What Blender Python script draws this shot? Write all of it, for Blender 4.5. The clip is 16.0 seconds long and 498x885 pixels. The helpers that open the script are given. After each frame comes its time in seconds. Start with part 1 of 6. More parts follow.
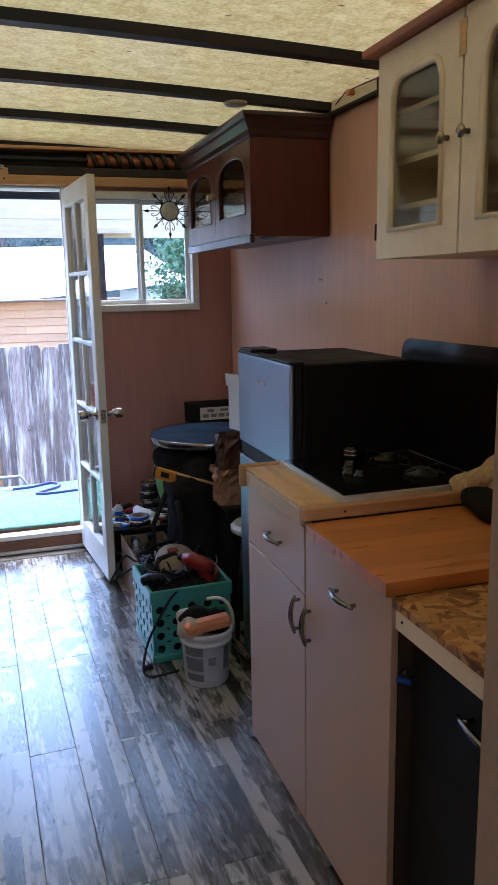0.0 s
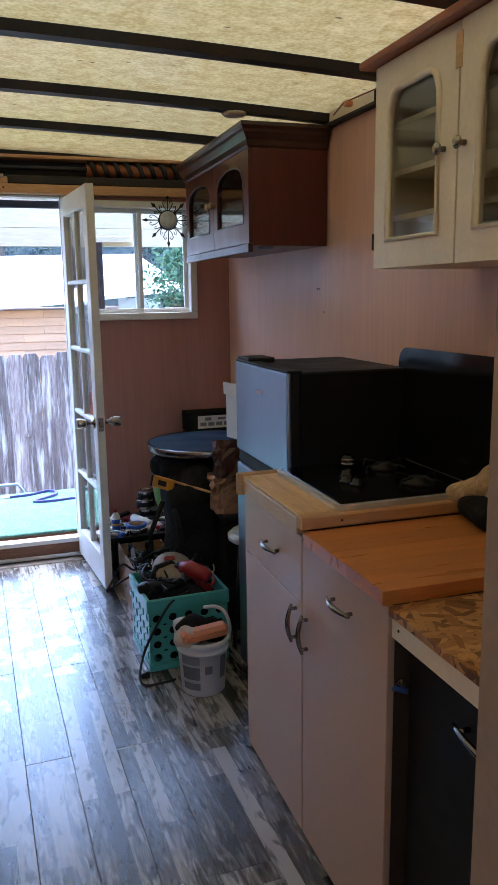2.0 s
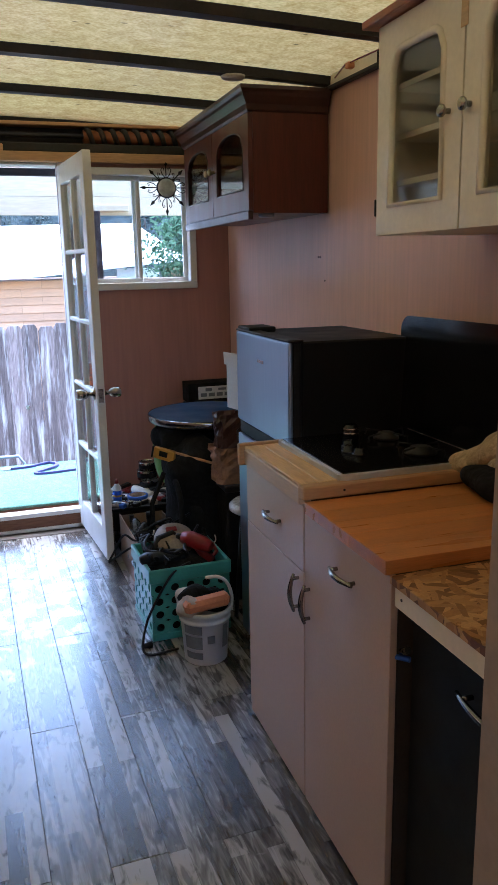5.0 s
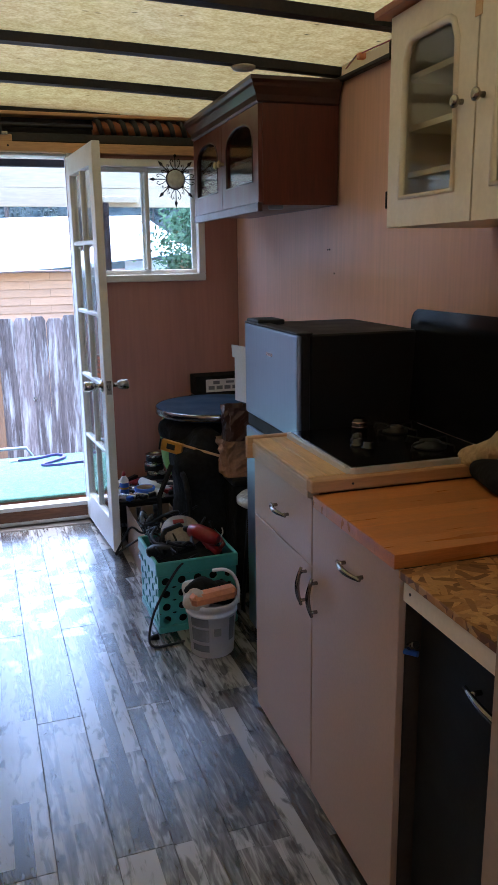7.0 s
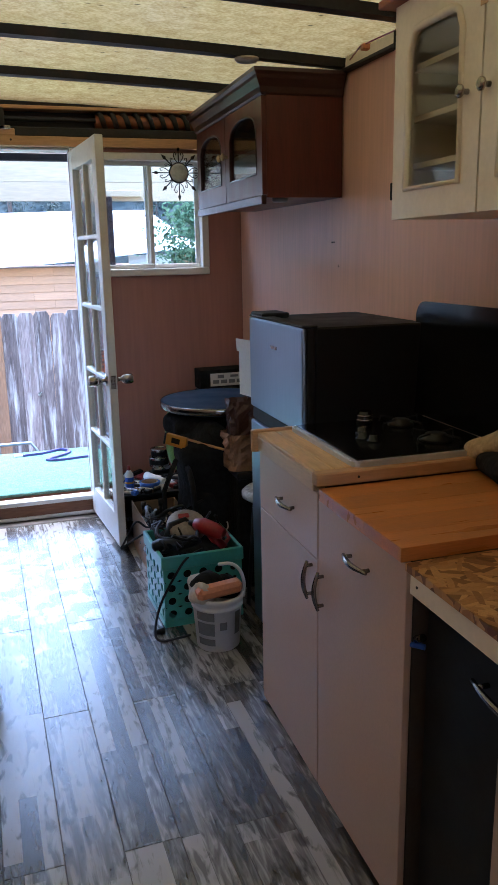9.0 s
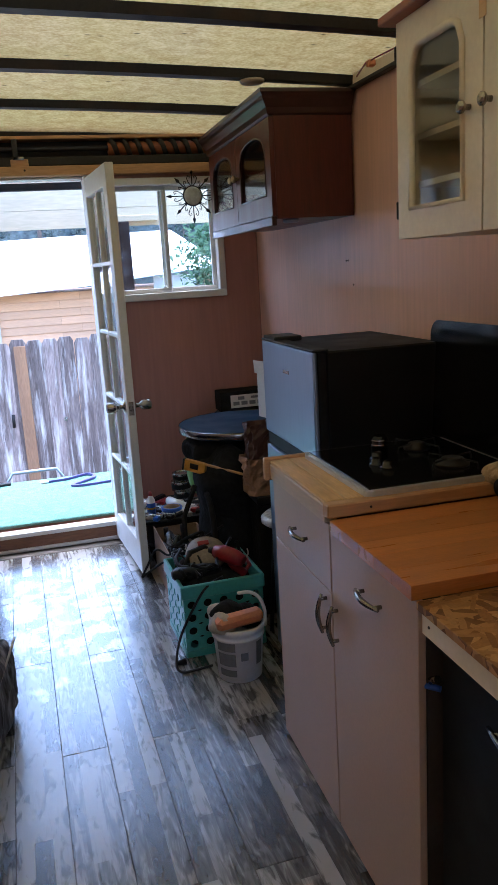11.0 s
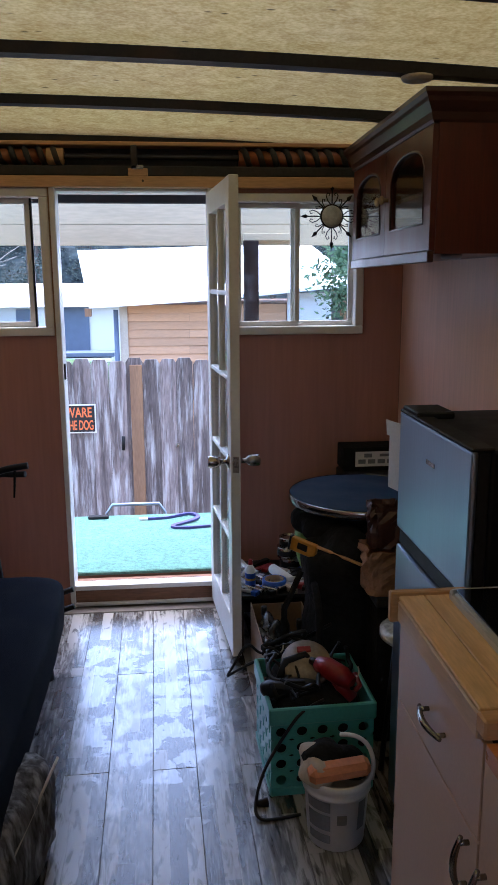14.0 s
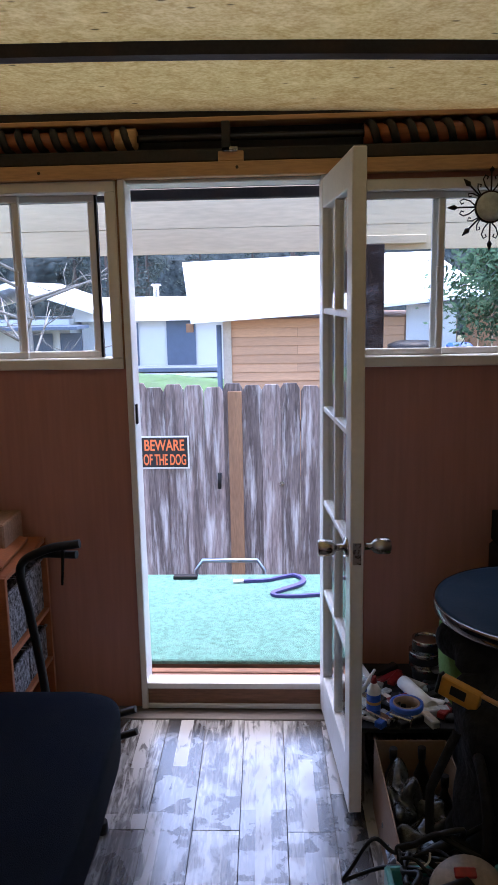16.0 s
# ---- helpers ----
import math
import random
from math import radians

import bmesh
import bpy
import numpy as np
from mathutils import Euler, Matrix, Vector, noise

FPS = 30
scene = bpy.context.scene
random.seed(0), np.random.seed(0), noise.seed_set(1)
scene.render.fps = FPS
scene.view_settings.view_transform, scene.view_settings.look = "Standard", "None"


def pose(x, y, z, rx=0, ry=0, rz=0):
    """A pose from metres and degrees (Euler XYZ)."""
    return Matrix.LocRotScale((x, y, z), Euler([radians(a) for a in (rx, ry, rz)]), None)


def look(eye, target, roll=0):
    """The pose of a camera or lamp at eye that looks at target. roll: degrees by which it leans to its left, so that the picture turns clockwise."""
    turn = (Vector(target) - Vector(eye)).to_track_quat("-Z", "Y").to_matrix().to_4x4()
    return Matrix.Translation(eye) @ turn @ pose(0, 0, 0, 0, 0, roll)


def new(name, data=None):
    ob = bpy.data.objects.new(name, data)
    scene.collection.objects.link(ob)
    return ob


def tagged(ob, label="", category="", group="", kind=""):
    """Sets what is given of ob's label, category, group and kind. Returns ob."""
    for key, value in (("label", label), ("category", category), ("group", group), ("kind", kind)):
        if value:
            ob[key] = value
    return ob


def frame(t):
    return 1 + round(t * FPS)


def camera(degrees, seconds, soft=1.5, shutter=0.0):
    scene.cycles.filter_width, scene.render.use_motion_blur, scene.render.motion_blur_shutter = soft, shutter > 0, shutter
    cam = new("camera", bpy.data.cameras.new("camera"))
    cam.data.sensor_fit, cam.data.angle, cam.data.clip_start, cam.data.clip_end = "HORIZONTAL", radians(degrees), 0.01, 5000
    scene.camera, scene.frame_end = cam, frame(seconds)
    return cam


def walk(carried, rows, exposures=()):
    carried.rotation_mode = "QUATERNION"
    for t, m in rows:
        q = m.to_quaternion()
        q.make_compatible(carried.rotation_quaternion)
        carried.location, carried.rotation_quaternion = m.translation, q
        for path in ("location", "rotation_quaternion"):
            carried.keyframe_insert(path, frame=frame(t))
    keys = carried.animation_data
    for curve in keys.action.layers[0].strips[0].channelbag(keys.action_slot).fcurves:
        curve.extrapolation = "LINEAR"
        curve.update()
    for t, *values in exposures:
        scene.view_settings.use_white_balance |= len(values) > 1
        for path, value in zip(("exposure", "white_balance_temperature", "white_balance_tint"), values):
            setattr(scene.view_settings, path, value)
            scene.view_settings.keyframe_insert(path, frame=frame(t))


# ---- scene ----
cam = camera(35.7, 16.0)
PATH = [
    (0, (0.072, -0.074, 1.584), (0.676, 1.791, 1.187), -1.0),
    (0.5, (0.069, -0.076, 1.585), (0.676, 1.789, 1.195), -0.8),
    (1, (0.073, -0.08, 1.585), (0.683, 1.785, 1.198), -0.7),
    (1.5, (0.073, -0.081, 1.587), (0.688, 1.784, 1.207), -0.7),
    (2, (0.072, -0.079, 1.584), (0.683, 1.788, 1.209), -0.8),
    (2.5, (0.076, -0.073, 1.58), (0.668, 1.796, 1.185), -0.9),
    (3, (0.083, -0.069, 1.573), (0.671, 1.797, 1.155), -1.4),
    (3.5, (0.084, -0.079, 1.576), (0.687, 1.782, 1.162), -1.8),
    (4, (0.075, -0.076, 1.581), (0.687, 1.781, 1.158), -1.4),
    (6.5, (0.071, -0.053, 1.573), (0.664, 1.799, 1.109), -0.7),
    (7, (0.07, -0.056, 1.574), (0.657, 1.799, 1.11), -0.8),
    (7.5, (0.071, -0.057, 1.575), (0.662, 1.796, 1.108), -0.9),
    (8, (0.068, -0.05, 1.573), (0.648, 1.803, 1.095), -0.9),
    (10.5, (0.077, -0.052, 1.57), (0.648, 1.808, 1.108), -1.5),
    (11, (0.158, -0.01, 1.603), (0.652, 1.877, 1.162), -3.4),
    (11.5, (0.174, 0.105, 1.628), (0.596, 2.008, 1.181), -3.5),
    (12, (0.206, 0.187, 1.65), (0.587, 2.091, 1.17), -1.3),
    (12.5, (0.343, 0.288, 1.66), (0.607, 2.214, 1.192), -0.4),
    (13, (0.398, 0.357, 1.667), (0.541, 2.301, 1.218), 0.0),
    (13.5, (0.352, 0.499, 1.682), (0.488, 2.451, 1.266), 0.1),
    (14, (0.334, 0.67, 1.705), (0.514, 2.62, 1.301), -0.3),
    (14.5, (0.399, 0.915, 1.743), (0.486, 2.881, 1.383), -0.7),
    (15, (0.418, 1.168, 1.754), (0.368, 3.142, 1.437), -0.5),
    (15.5, (0.333, 1.396, 1.762), (0.291, 3.371, 1.446), -0.4),
    (16, (0.362, 1.627, 1.729), (0.265, 3.589, 1.353), -1.1),
]
walk(cam, [(t, look(eye, target, roll)) for t, eye, target, roll in PATH], [(0, 3.74, 5250, 15), (10.5, 3.63, 5250, 15), (12.5, 3.24, 5420, 17), (14.5, 2.98, 5620, 20), (16, 2.88, 5780, 23)])

# ---- world, sun and exposure ----
world = bpy.data.worlds.new("world")
scene.world = world
world.use_nodes = True
wn, wl = world.node_tree.nodes, world.node_tree.links
sky = wn.new("ShaderNodeTexSky")
sky.sky_type, sky.sun_disc = "NISHITA", False
sky.sun_elevation, sky.sun_rotation = radians(80), radians(4)
sky.air_density, sky.dust_density = 1.2, 3.0
wl.new(sky.outputs[0], wn["Background"].inputs[0])
wn["Background"].inputs[1].default_value = 0.15
sun = new("sun", bpy.data.lights.new("sun", "SUN"))
sun.data.energy, sun.data.angle, sun.data.color = 0.5, radians(30), (1.0, 0.96, 0.9)
sun.matrix_world = look((0, 0, 20), (-0.05, -math.cos(radians(80)), 20 - math.sin(radians(80))))


# ---- mesh helpers ----
def part(name, bm, material, parent, label=""):
    me = bpy.data.meshes.new(name)
    bmesh.ops.recalc_face_normals(bm, faces=bm.faces)
    bm.to_mesh(me)
    bm.free()
    me.materials.append(material)
    ob = new(name, me)
    if parent is not None:
        ob.parent = parent
        if parent.type == "EMPTY":
            ob.matrix_parent_inverse = parent.matrix_basis.inverted()
    if label:
        ob["label"] = label
    return ob


def thing(name, at, label, category, group="", kind=""):
    ob = new(name)
    ob.empty_display_size = 0.1
    ob.matrix_basis = Matrix.Translation(at)
    return tagged(ob, label, category, group, kind)


def bms():
    return bmesh.new()


def box(bm, x0, x1, y0, y1, z0, z1, bevel=0.0, m=None, seg=1):
    r = bmesh.ops.create_cube(bm, size=1.0)
    vs = r["verts"]
    bmesh.ops.transform(bm, verts=vs, matrix=Matrix.Translation(((x0 + x1) / 2, (y0 + y1) / 2, (z0 + z1) / 2)) @ Matrix.Diagonal((abs(x1 - x0), abs(y1 - y0), abs(z1 - z0), 1)))
    if bevel:
        es = list({e for v in vs for e in v.link_edges})
        g = bmesh.ops.bevel(bm, geom=es, offset=bevel, segments=seg, affect="EDGES", profile=0.6)
        vs = list({v for f in g["faces"] for v in f.verts} | {v for v in vs if v.is_valid})
    if m is not None:
        bmesh.ops.transform(bm, verts=vs, matrix=m)
    return bm


def cbox(*a, **k):
    return box(bmesh.new(), *a, **k)


def tube(bm, pts, r, n=8, closed=False):
    """A round bar along pts; r is one radius or one for each point."""
    pts = [Vector(p) for p in pts]
    rs = r if isinstance(r, (list, tuple)) else [r] * len(pts)
    rings, up = [], None
    for i, p in enumerate(pts):
        if closed:
            d = pts[(i + 1) % len(pts)] - pts[i - 1]
        else:
            d = pts[min(i + 1, len(pts) - 1)] - pts[max(i - 1, 0)]
        d.normalize()
        if up is None:
            up = d.orthogonal().normalized()
        side = d.cross(up)
        if side.length < 1e-4:
            side = d.orthogonal()
        side.normalize()
        up = side.cross(d).normalized()
        rings.append([bm.verts.new(p + rs[i] * (math.cos(a) * side + math.sin(a) * up)) for a in [2 * math.pi * k / n for k in range(n)]])
    for i in range(len(rings) if closed else len(rings) - 1):
        a, b = rings[i], rings[(i + 1) % len(rings)]
        for k in range(n):
            bm.faces.new((a[k], a[(k + 1) % n], b[(k + 1) % n], b[k])).smooth = True
    if not closed:
        bm.faces.new(rings[0][::-1])
        bm.faces.new(rings[-1])
    return bm


def lathe(bm, profile, at, axis="z", n=28, ring=False):
    """A turned body: profile rows of (radius, height) round an axis through at; ring: open in the middle."""
    def put(r, h, a):
        c, s = r * math.cos(a), r * math.sin(a)
        v = {"z": (c, s, h), "x": (h, c, s), "y": (c, h, s)}[axis]
        return bm.verts.new(Vector(at) + Vector(v))
    rings = [[put(max(r, 1e-4), h, 2 * math.pi * k / n) for k in range(n)] for r, h in profile]
    for a, b in zip(rings, rings[1:] + (rings[:1] if ring else [])):
        for k in range(n):
            bm.faces.new((a[k], a[(k + 1) % n], b[(k + 1) % n], b[k])).smooth = True
    if not ring:
        bm.faces.new(rings[0][::-1])
        bm.faces.new(rings[-1])
    return bm


def prism(bm, poly, axis, lo, hi):
    """A polygon in the plane across axis, pushed from lo to hi."""
    def put(p, h):
        return bm.verts.new({"x": (h, p[0], p[1]), "y": (p[0], h, p[1]), "z": (p[0], p[1], h)}[axis])
    a, b = [put(p, lo) for p in poly], [put(p, hi) for p in poly]
    bm.faces.new(a[::-1])
    bm.faces.new(b)
    n = len(poly)
    for i in range(n):
        bm.faces.new((a[i], a[(i + 1) % n], b[(i + 1) % n], b[i]))
    return bm


def blob(bm, at, size, power=2.5, rough=0.0, scale=6.0, n=20, m=3, turn=None, seed=0.0):
    """A rounded lump: a superellipsoid with creases from noise."""
    at = Vector(at)
    rings = []
    f = lambda v, p: math.copysign(abs(v) ** p, v)
    q = 2.0 / power
    for i in range(1, n):
        ph = -math.pi / 2 + math.pi * i / n
        ring = []
        for k in range(2 * n):
            th = math.pi * k / n
            p = Vector((size[0] * f(math.cos(ph), q) * f(math.cos(th), q), size[1] * f(math.cos(ph), q) * f(math.sin(th), q), size[2] * f(math.sin(ph), q)))
            if rough:
                p *= 1 + rough * noise.noise(p * scale + Vector((seed, seed, seed)))
            if turn is not None:
                p = turn @ p
            ring.append(bm.verts.new(at + p))
        rings.append(ring)
    for a, b in zip(rings, rings[1:]):
        for k in range(2 * n):
            bm.faces.new((a[k], a[(k + 1) % (2 * n)], b[(k + 1) % (2 * n)], b[k])).smooth = True
    for f2 in (rings[0][::-1], rings[-1]):
        bm.faces.new(f2).smooth = True
    return bm


def arc(c, r, a0, a1, n, plane="xz"):
    out = []
    for i in range(n + 1):
        a = radians(a0 + (a1 - a0) * i / n)
        u, v = r * math.cos(a), r * math.sin(a)
        out.append(Vector(c) + Vector({"xz": (u, 0, v), "yz": (0, u, v), "xy": (u, v, 0)}[plane]))
    return out


def arm_curve(pts):
    """Smooth curve through the given points."""
    sm = []
    for j in range(len(pts) - 1):
        p0, p1, p2, p3 = (Vector(pts[max(0, min(len(pts) - 1, j + d))]) for d in (-1, 0, 1, 2))
        for u in (0, 0.2, 0.4, 0.6, 0.8):
            sm.append(0.5 * ((2 * p1) + (p2 - p0) * u + (2 * p0 - 5 * p1 + 4 * p2 - p3) * u * u + (3 * p1 - p0 - 3 * p2 + p3) * u ** 3))
    return sm + [Vector(pts[-1])]


# ---- materials ----
def mat(name, color, rough=0.6, metal=0.0, vary=0.15, scale=8.0, bump=0.1, fine=80.0, stretch=(1, 1, 1), stain=None, stain_amount=0.35, stain_scale=2.5, spec=0.5, random_tone=0.0, rough_vary=0.15, coat=0.0):
    """Colour with grain at two scales, stains, wear and fine relief."""
    m = bpy.data.materials.new(name)
    m.use_nodes = True
    nt = m.node_tree
    n, l = nt.nodes, nt.links
    b = n["Principled BSDF"]
    tc = n.new("ShaderNodeTexCoord")
    mp = n.new("ShaderNodeMapping")
    mp.inputs["Scale"].default_value = stretch
    l.new(tc.outputs["Object"], mp.inputs[0])
    if random_tone:
        oi = n.new("ShaderNodeObjectInfo")
        mul = n.new("ShaderNodeMath")
        mul.operation = "MULTIPLY"
        mul.inputs[1].default_value = 37.0
        l.new(oi.outputs["Random"], mul.inputs[0])
        cmb = n.new("ShaderNodeCombineXYZ")
        for k in range(3):
            l.new(mul.outputs[0], cmb.inputs[k])
        l.new(cmb.outputs[0], mp.inputs["Location"])
    big = n.new("ShaderNodeTexNoise")
    big.inputs["Scale"].default_value, big.inputs["Detail"].default_value = scale, 5
    small = n.new("ShaderNodeTexNoise")
    small.inputs["Scale"].default_value, small.inputs["Detail"].default_value = fine, 4
    l.new(mp.outputs[0], big.inputs["Vector"])
    l.new(mp.outputs[0], small.inputs["Vector"])
    add = n.new("ShaderNodeMath")
    add.operation = "ADD"
    l.new(big.outputs[0], add.inputs[0])
    l.new(small.outputs[0], add.inputs[1])
    rng = n.new("ShaderNodeMapRange")
    rng.inputs["From Min"].default_value, rng.inputs["From Max"].default_value = 0.7, 1.3
    rng.inputs["To Min"].default_value, rng.inputs["To Max"].default_value = 1 - vary, 1 + vary
    l.new(add.outputs[0], rng.inputs["Value"])
    tone = rng.outputs[0]
    if random_tone:
        r2 = n.new("ShaderNodeMapRange")
        r2.inputs["To Min"].default_value, r2.inputs["To Max"].default_value = 1 - random_tone, 1 + random_tone
        l.new(oi.outputs["Random"], r2.inputs["Value"])
        mm = n.new("ShaderNodeMath")
        mm.operation = "MULTIPLY"
        l.new(tone, mm.inputs[0])
        l.new(r2.outputs[0], mm.inputs[1])
        tone = mm.outputs[0]
    hsv = n.new("ShaderNodeHueSaturation")
    hsv.inputs["Color"].default_value = (*color, 1)
    l.new(tone, hsv.inputs["Value"])
    col = hsv.outputs[0]
    if stain is not None:
        sn = n.new("ShaderNodeTexNoise")
        sn.inputs["Scale"].default_value, sn.inputs["Detail"].default_value = stain_scale, 6
        l.new(mp.outputs[0], sn.inputs["Vector"])
        sr = n.new("ShaderNodeMapRange")
        sr.inputs["From Min"].default_value, sr.inputs["From Max"].default_value = 0.5, 0.7
        sr.inputs["To Max"].default_value = stain_amount
        l.new(sn.outputs[0], sr.inputs["Value"])
        mx = n.new("ShaderNodeMix")
        mx.data_type = "RGBA"
        l.new(sr.outputs[0], mx.inputs["Factor"])
        l.new(col, mx.inputs["A"])
        mx.inputs["B"].default_value = (*stain, 1)
        col = mx.outputs["Result"]
    l.new(col, b.inputs["Base Color"])
    rr = n.new("ShaderNodeMapRange")
    rr.inputs["From Min"].default_value, rr.inputs["From Max"].default_value = 0.3, 0.7
    rr.inputs["To Min"].default_value, rr.inputs["To Max"].default_value = max(0.02, rough * (1 - rough_vary)), min(1, rough * (1 + rough_vary))
    l.new(big.outputs[0], rr.inputs["Value"])
    l.new(rr.outputs[0], b.inputs["Roughness"])
    b.inputs["Metallic"].default_value = metal
    b.inputs["Specular IOR Level"].default_value = spec
    b.inputs["Coat Weight"].default_value = coat
    b.inputs["Coat Roughness"].default_value = 0.15
    if bump:
        bp = n.new("ShaderNodeBump")
        bp.inputs["Strength"].default_value, bp.inputs["Distance"].default_value = bump, 0.01
        l.new(small.outputs[0], bp.inputs["Height"])
        l.new(bp.outputs[0], b.inputs["Normal"])
    return m


def glass_mat(name, tint=(0.95, 0.97, 0.97), rough=0.02):
    m = bpy.data.materials.new(name)
    m.use_nodes = True
    n, l = m.node_tree.nodes, m.node_tree.links
    out = n["Material Output"]
    n.remove(n["Principled BSDF"])
    tr, gl, mx = n.new("ShaderNodeBsdfTransparent"), n.new("ShaderNodeBsdfGlossy"), n.new("ShaderNodeMixShader")
    tr.inputs[0].default_value = (*tint, 1)
    gl.inputs["Roughness"].default_value = rough
    lw, pw, ma = n.new("ShaderNodeLayerWeight"), n.new("ShaderNodeMath"), n.new("ShaderNodeMath")
    lw.inputs[0].default_value = 0.5
    pw.operation, pw.inputs[1].default_value = "POWER", 4.0
    ma.operation, ma.inputs[1].default_value, ma.inputs[2].default_value = "MULTIPLY_ADD", 0.55, 0.035
    l.new(lw.outputs["Facing"], pw.inputs[0])
    l.new(pw.outputs[0], ma.inputs[0])
    l.new(ma.outputs[0], mx.inputs[0])
    l.new(tr.outputs[0], mx.inputs[1])
    l.new(gl.outputs[0], mx.inputs[2])
    l.new(mx.outputs[0], out.inputs[0])
    return m


def roof_mat():
    """Thin fibreglass sheet: daylight soaks through its yellowed mat of fibres."""
    m = bpy.data.materials.new("fibreglass")
    m.use_nodes = True
    n, l = m.node_tree.nodes, m.node_tree.links
    out = n["Material Output"]
    n.remove(n["Principled BSDF"])
    tc = n.new("ShaderNodeTexCoord")
    mp = n.new("ShaderNodeMapping")
    mp.inputs["Scale"].default_value = (1.0, 1.0, 1.0)
    l.new(tc.outputs["Object"], mp.inputs[0])
    a, b = n.new("ShaderNodeTexNoise"), n.new("ShaderNodeTexNoise")
    a.inputs["Scale"].default_value, a.inputs["Detail"].default_value, a.inputs["Distortion"].default_value = 16, 8, 0.6
    b.inputs["Scale"].default_value, b.inputs["Detail"].default_value = 75, 8
    for t in (a, b):
        l.new(mp.outputs[0], t.inputs["Vector"])
    v = n.new("ShaderNodeTexVoronoi")
    v.feature, v.inputs["Scale"].default_value = "F1", 11.0
    v.inputs["Randomness"].default_value = 1.0
    mp2 = n.new("ShaderNodeMapping")
    mp2.inputs["Scale"].default_value = (0.6, 1.3, 1.0)
    l.new(tc.outputs["Object"], mp2.inputs[0])
    l.new(mp2.outputs[0], v.inputs["Vector"])
    ad = n.new("ShaderNodeMath")
    ad.operation = "ADD"
    l.new(a.outputs[0], ad.inputs[0])
    l.new(b.outputs[0], ad.inputs[1])
    cr = n.new("ShaderNodeValToRGB")
    cr.color_ramp.elements[0].position, cr.color_ramp.elements[0].color = 0.36, (0.50, 0.35, 0.105, 1)
    cr.color_ramp.elements[1].position, cr.color_ramp.elements[1].color = 0.66, (0.79, 0.64, 0.275, 1)
    half = n.new("ShaderNodeMath")
    half.operation = "MULTIPLY"
    half.inputs[1].default_value = 0.5
    l.new(ad.outputs[0], half.inputs[0])
    l.new(half.outputs[0], cr.inputs[0])
    fl = n.new("ShaderNodeMapRange")
    fl.inputs["From Min"].default_value, fl.inputs["From Max"].default_value = 0.05, 0.10
    fl.inputs["To Min"].default_value, fl.inputs["To Max"].default_value = 0.30, 1.0
    l.new(v.outputs["Distance"], fl.inputs["Value"])
    mul = n.new("ShaderNodeMix")
    mul.data_type, mul.blend_type = "RGBA", "MULTIPLY"
    mul.inputs["Factor"].default_value = 1.0
    l.new(cr.outputs[0], mul.inputs["A"])
    l.new(fl.outputs[0], mul.inputs["B"])
    tl, df, gl = n.new("ShaderNodeBsdfTranslucent"), n.new("ShaderNodeBsdfDiffuse"), n.new("ShaderNodeBsdfGlossy")
    gl.inputs["Roughness"].default_value = 0.22
    l.new(mul.outputs["Result"], tl.inputs[0])
    l.new(mul.outputs["Result"], df.inputs[0])
    m1, m2, lw = n.new("ShaderNodeMixShader"), n.new("ShaderNodeMixShader"), n.new("ShaderNodeLayerWeight")
    m1.inputs[0].default_value = 0.918
    l.new(tl.outputs[0], m1.inputs[1])
    l.new(df.outputs[0], m1.inputs[2])
    bp = n.new("ShaderNodeBump")
    bp.inputs["Strength"].default_value, bp.inputs["Distance"].default_value = 0.15, 0.01
    l.new(ad.outputs[0], bp.inputs["Height"])
    l.new(bp.outputs[0], gl.inputs["Normal"])
    lw.inputs[0].default_value = 0.5
    pw, ma = n.new("ShaderNodeMath"), n.new("ShaderNodeMath")
    pw.operation, pw.inputs[1].default_value = "POWER", 4.0
    ma.operation, ma.inputs[1].default_value, ma.inputs[2].default_value = "MULTIPLY_ADD", 0.5, 0.03
    l.new(lw.outputs["Facing"], pw.inputs[0])
    l.new(pw.outputs[0], ma.inputs[0])
    l.new(ma.outputs[0], m2.inputs[0])
    l.new(m1.outputs[0], m2.inputs[1])
    l.new(gl.outputs[0], m2.inputs[2])
    l.new(m2.outputs[0], out.inputs[0])
    return m


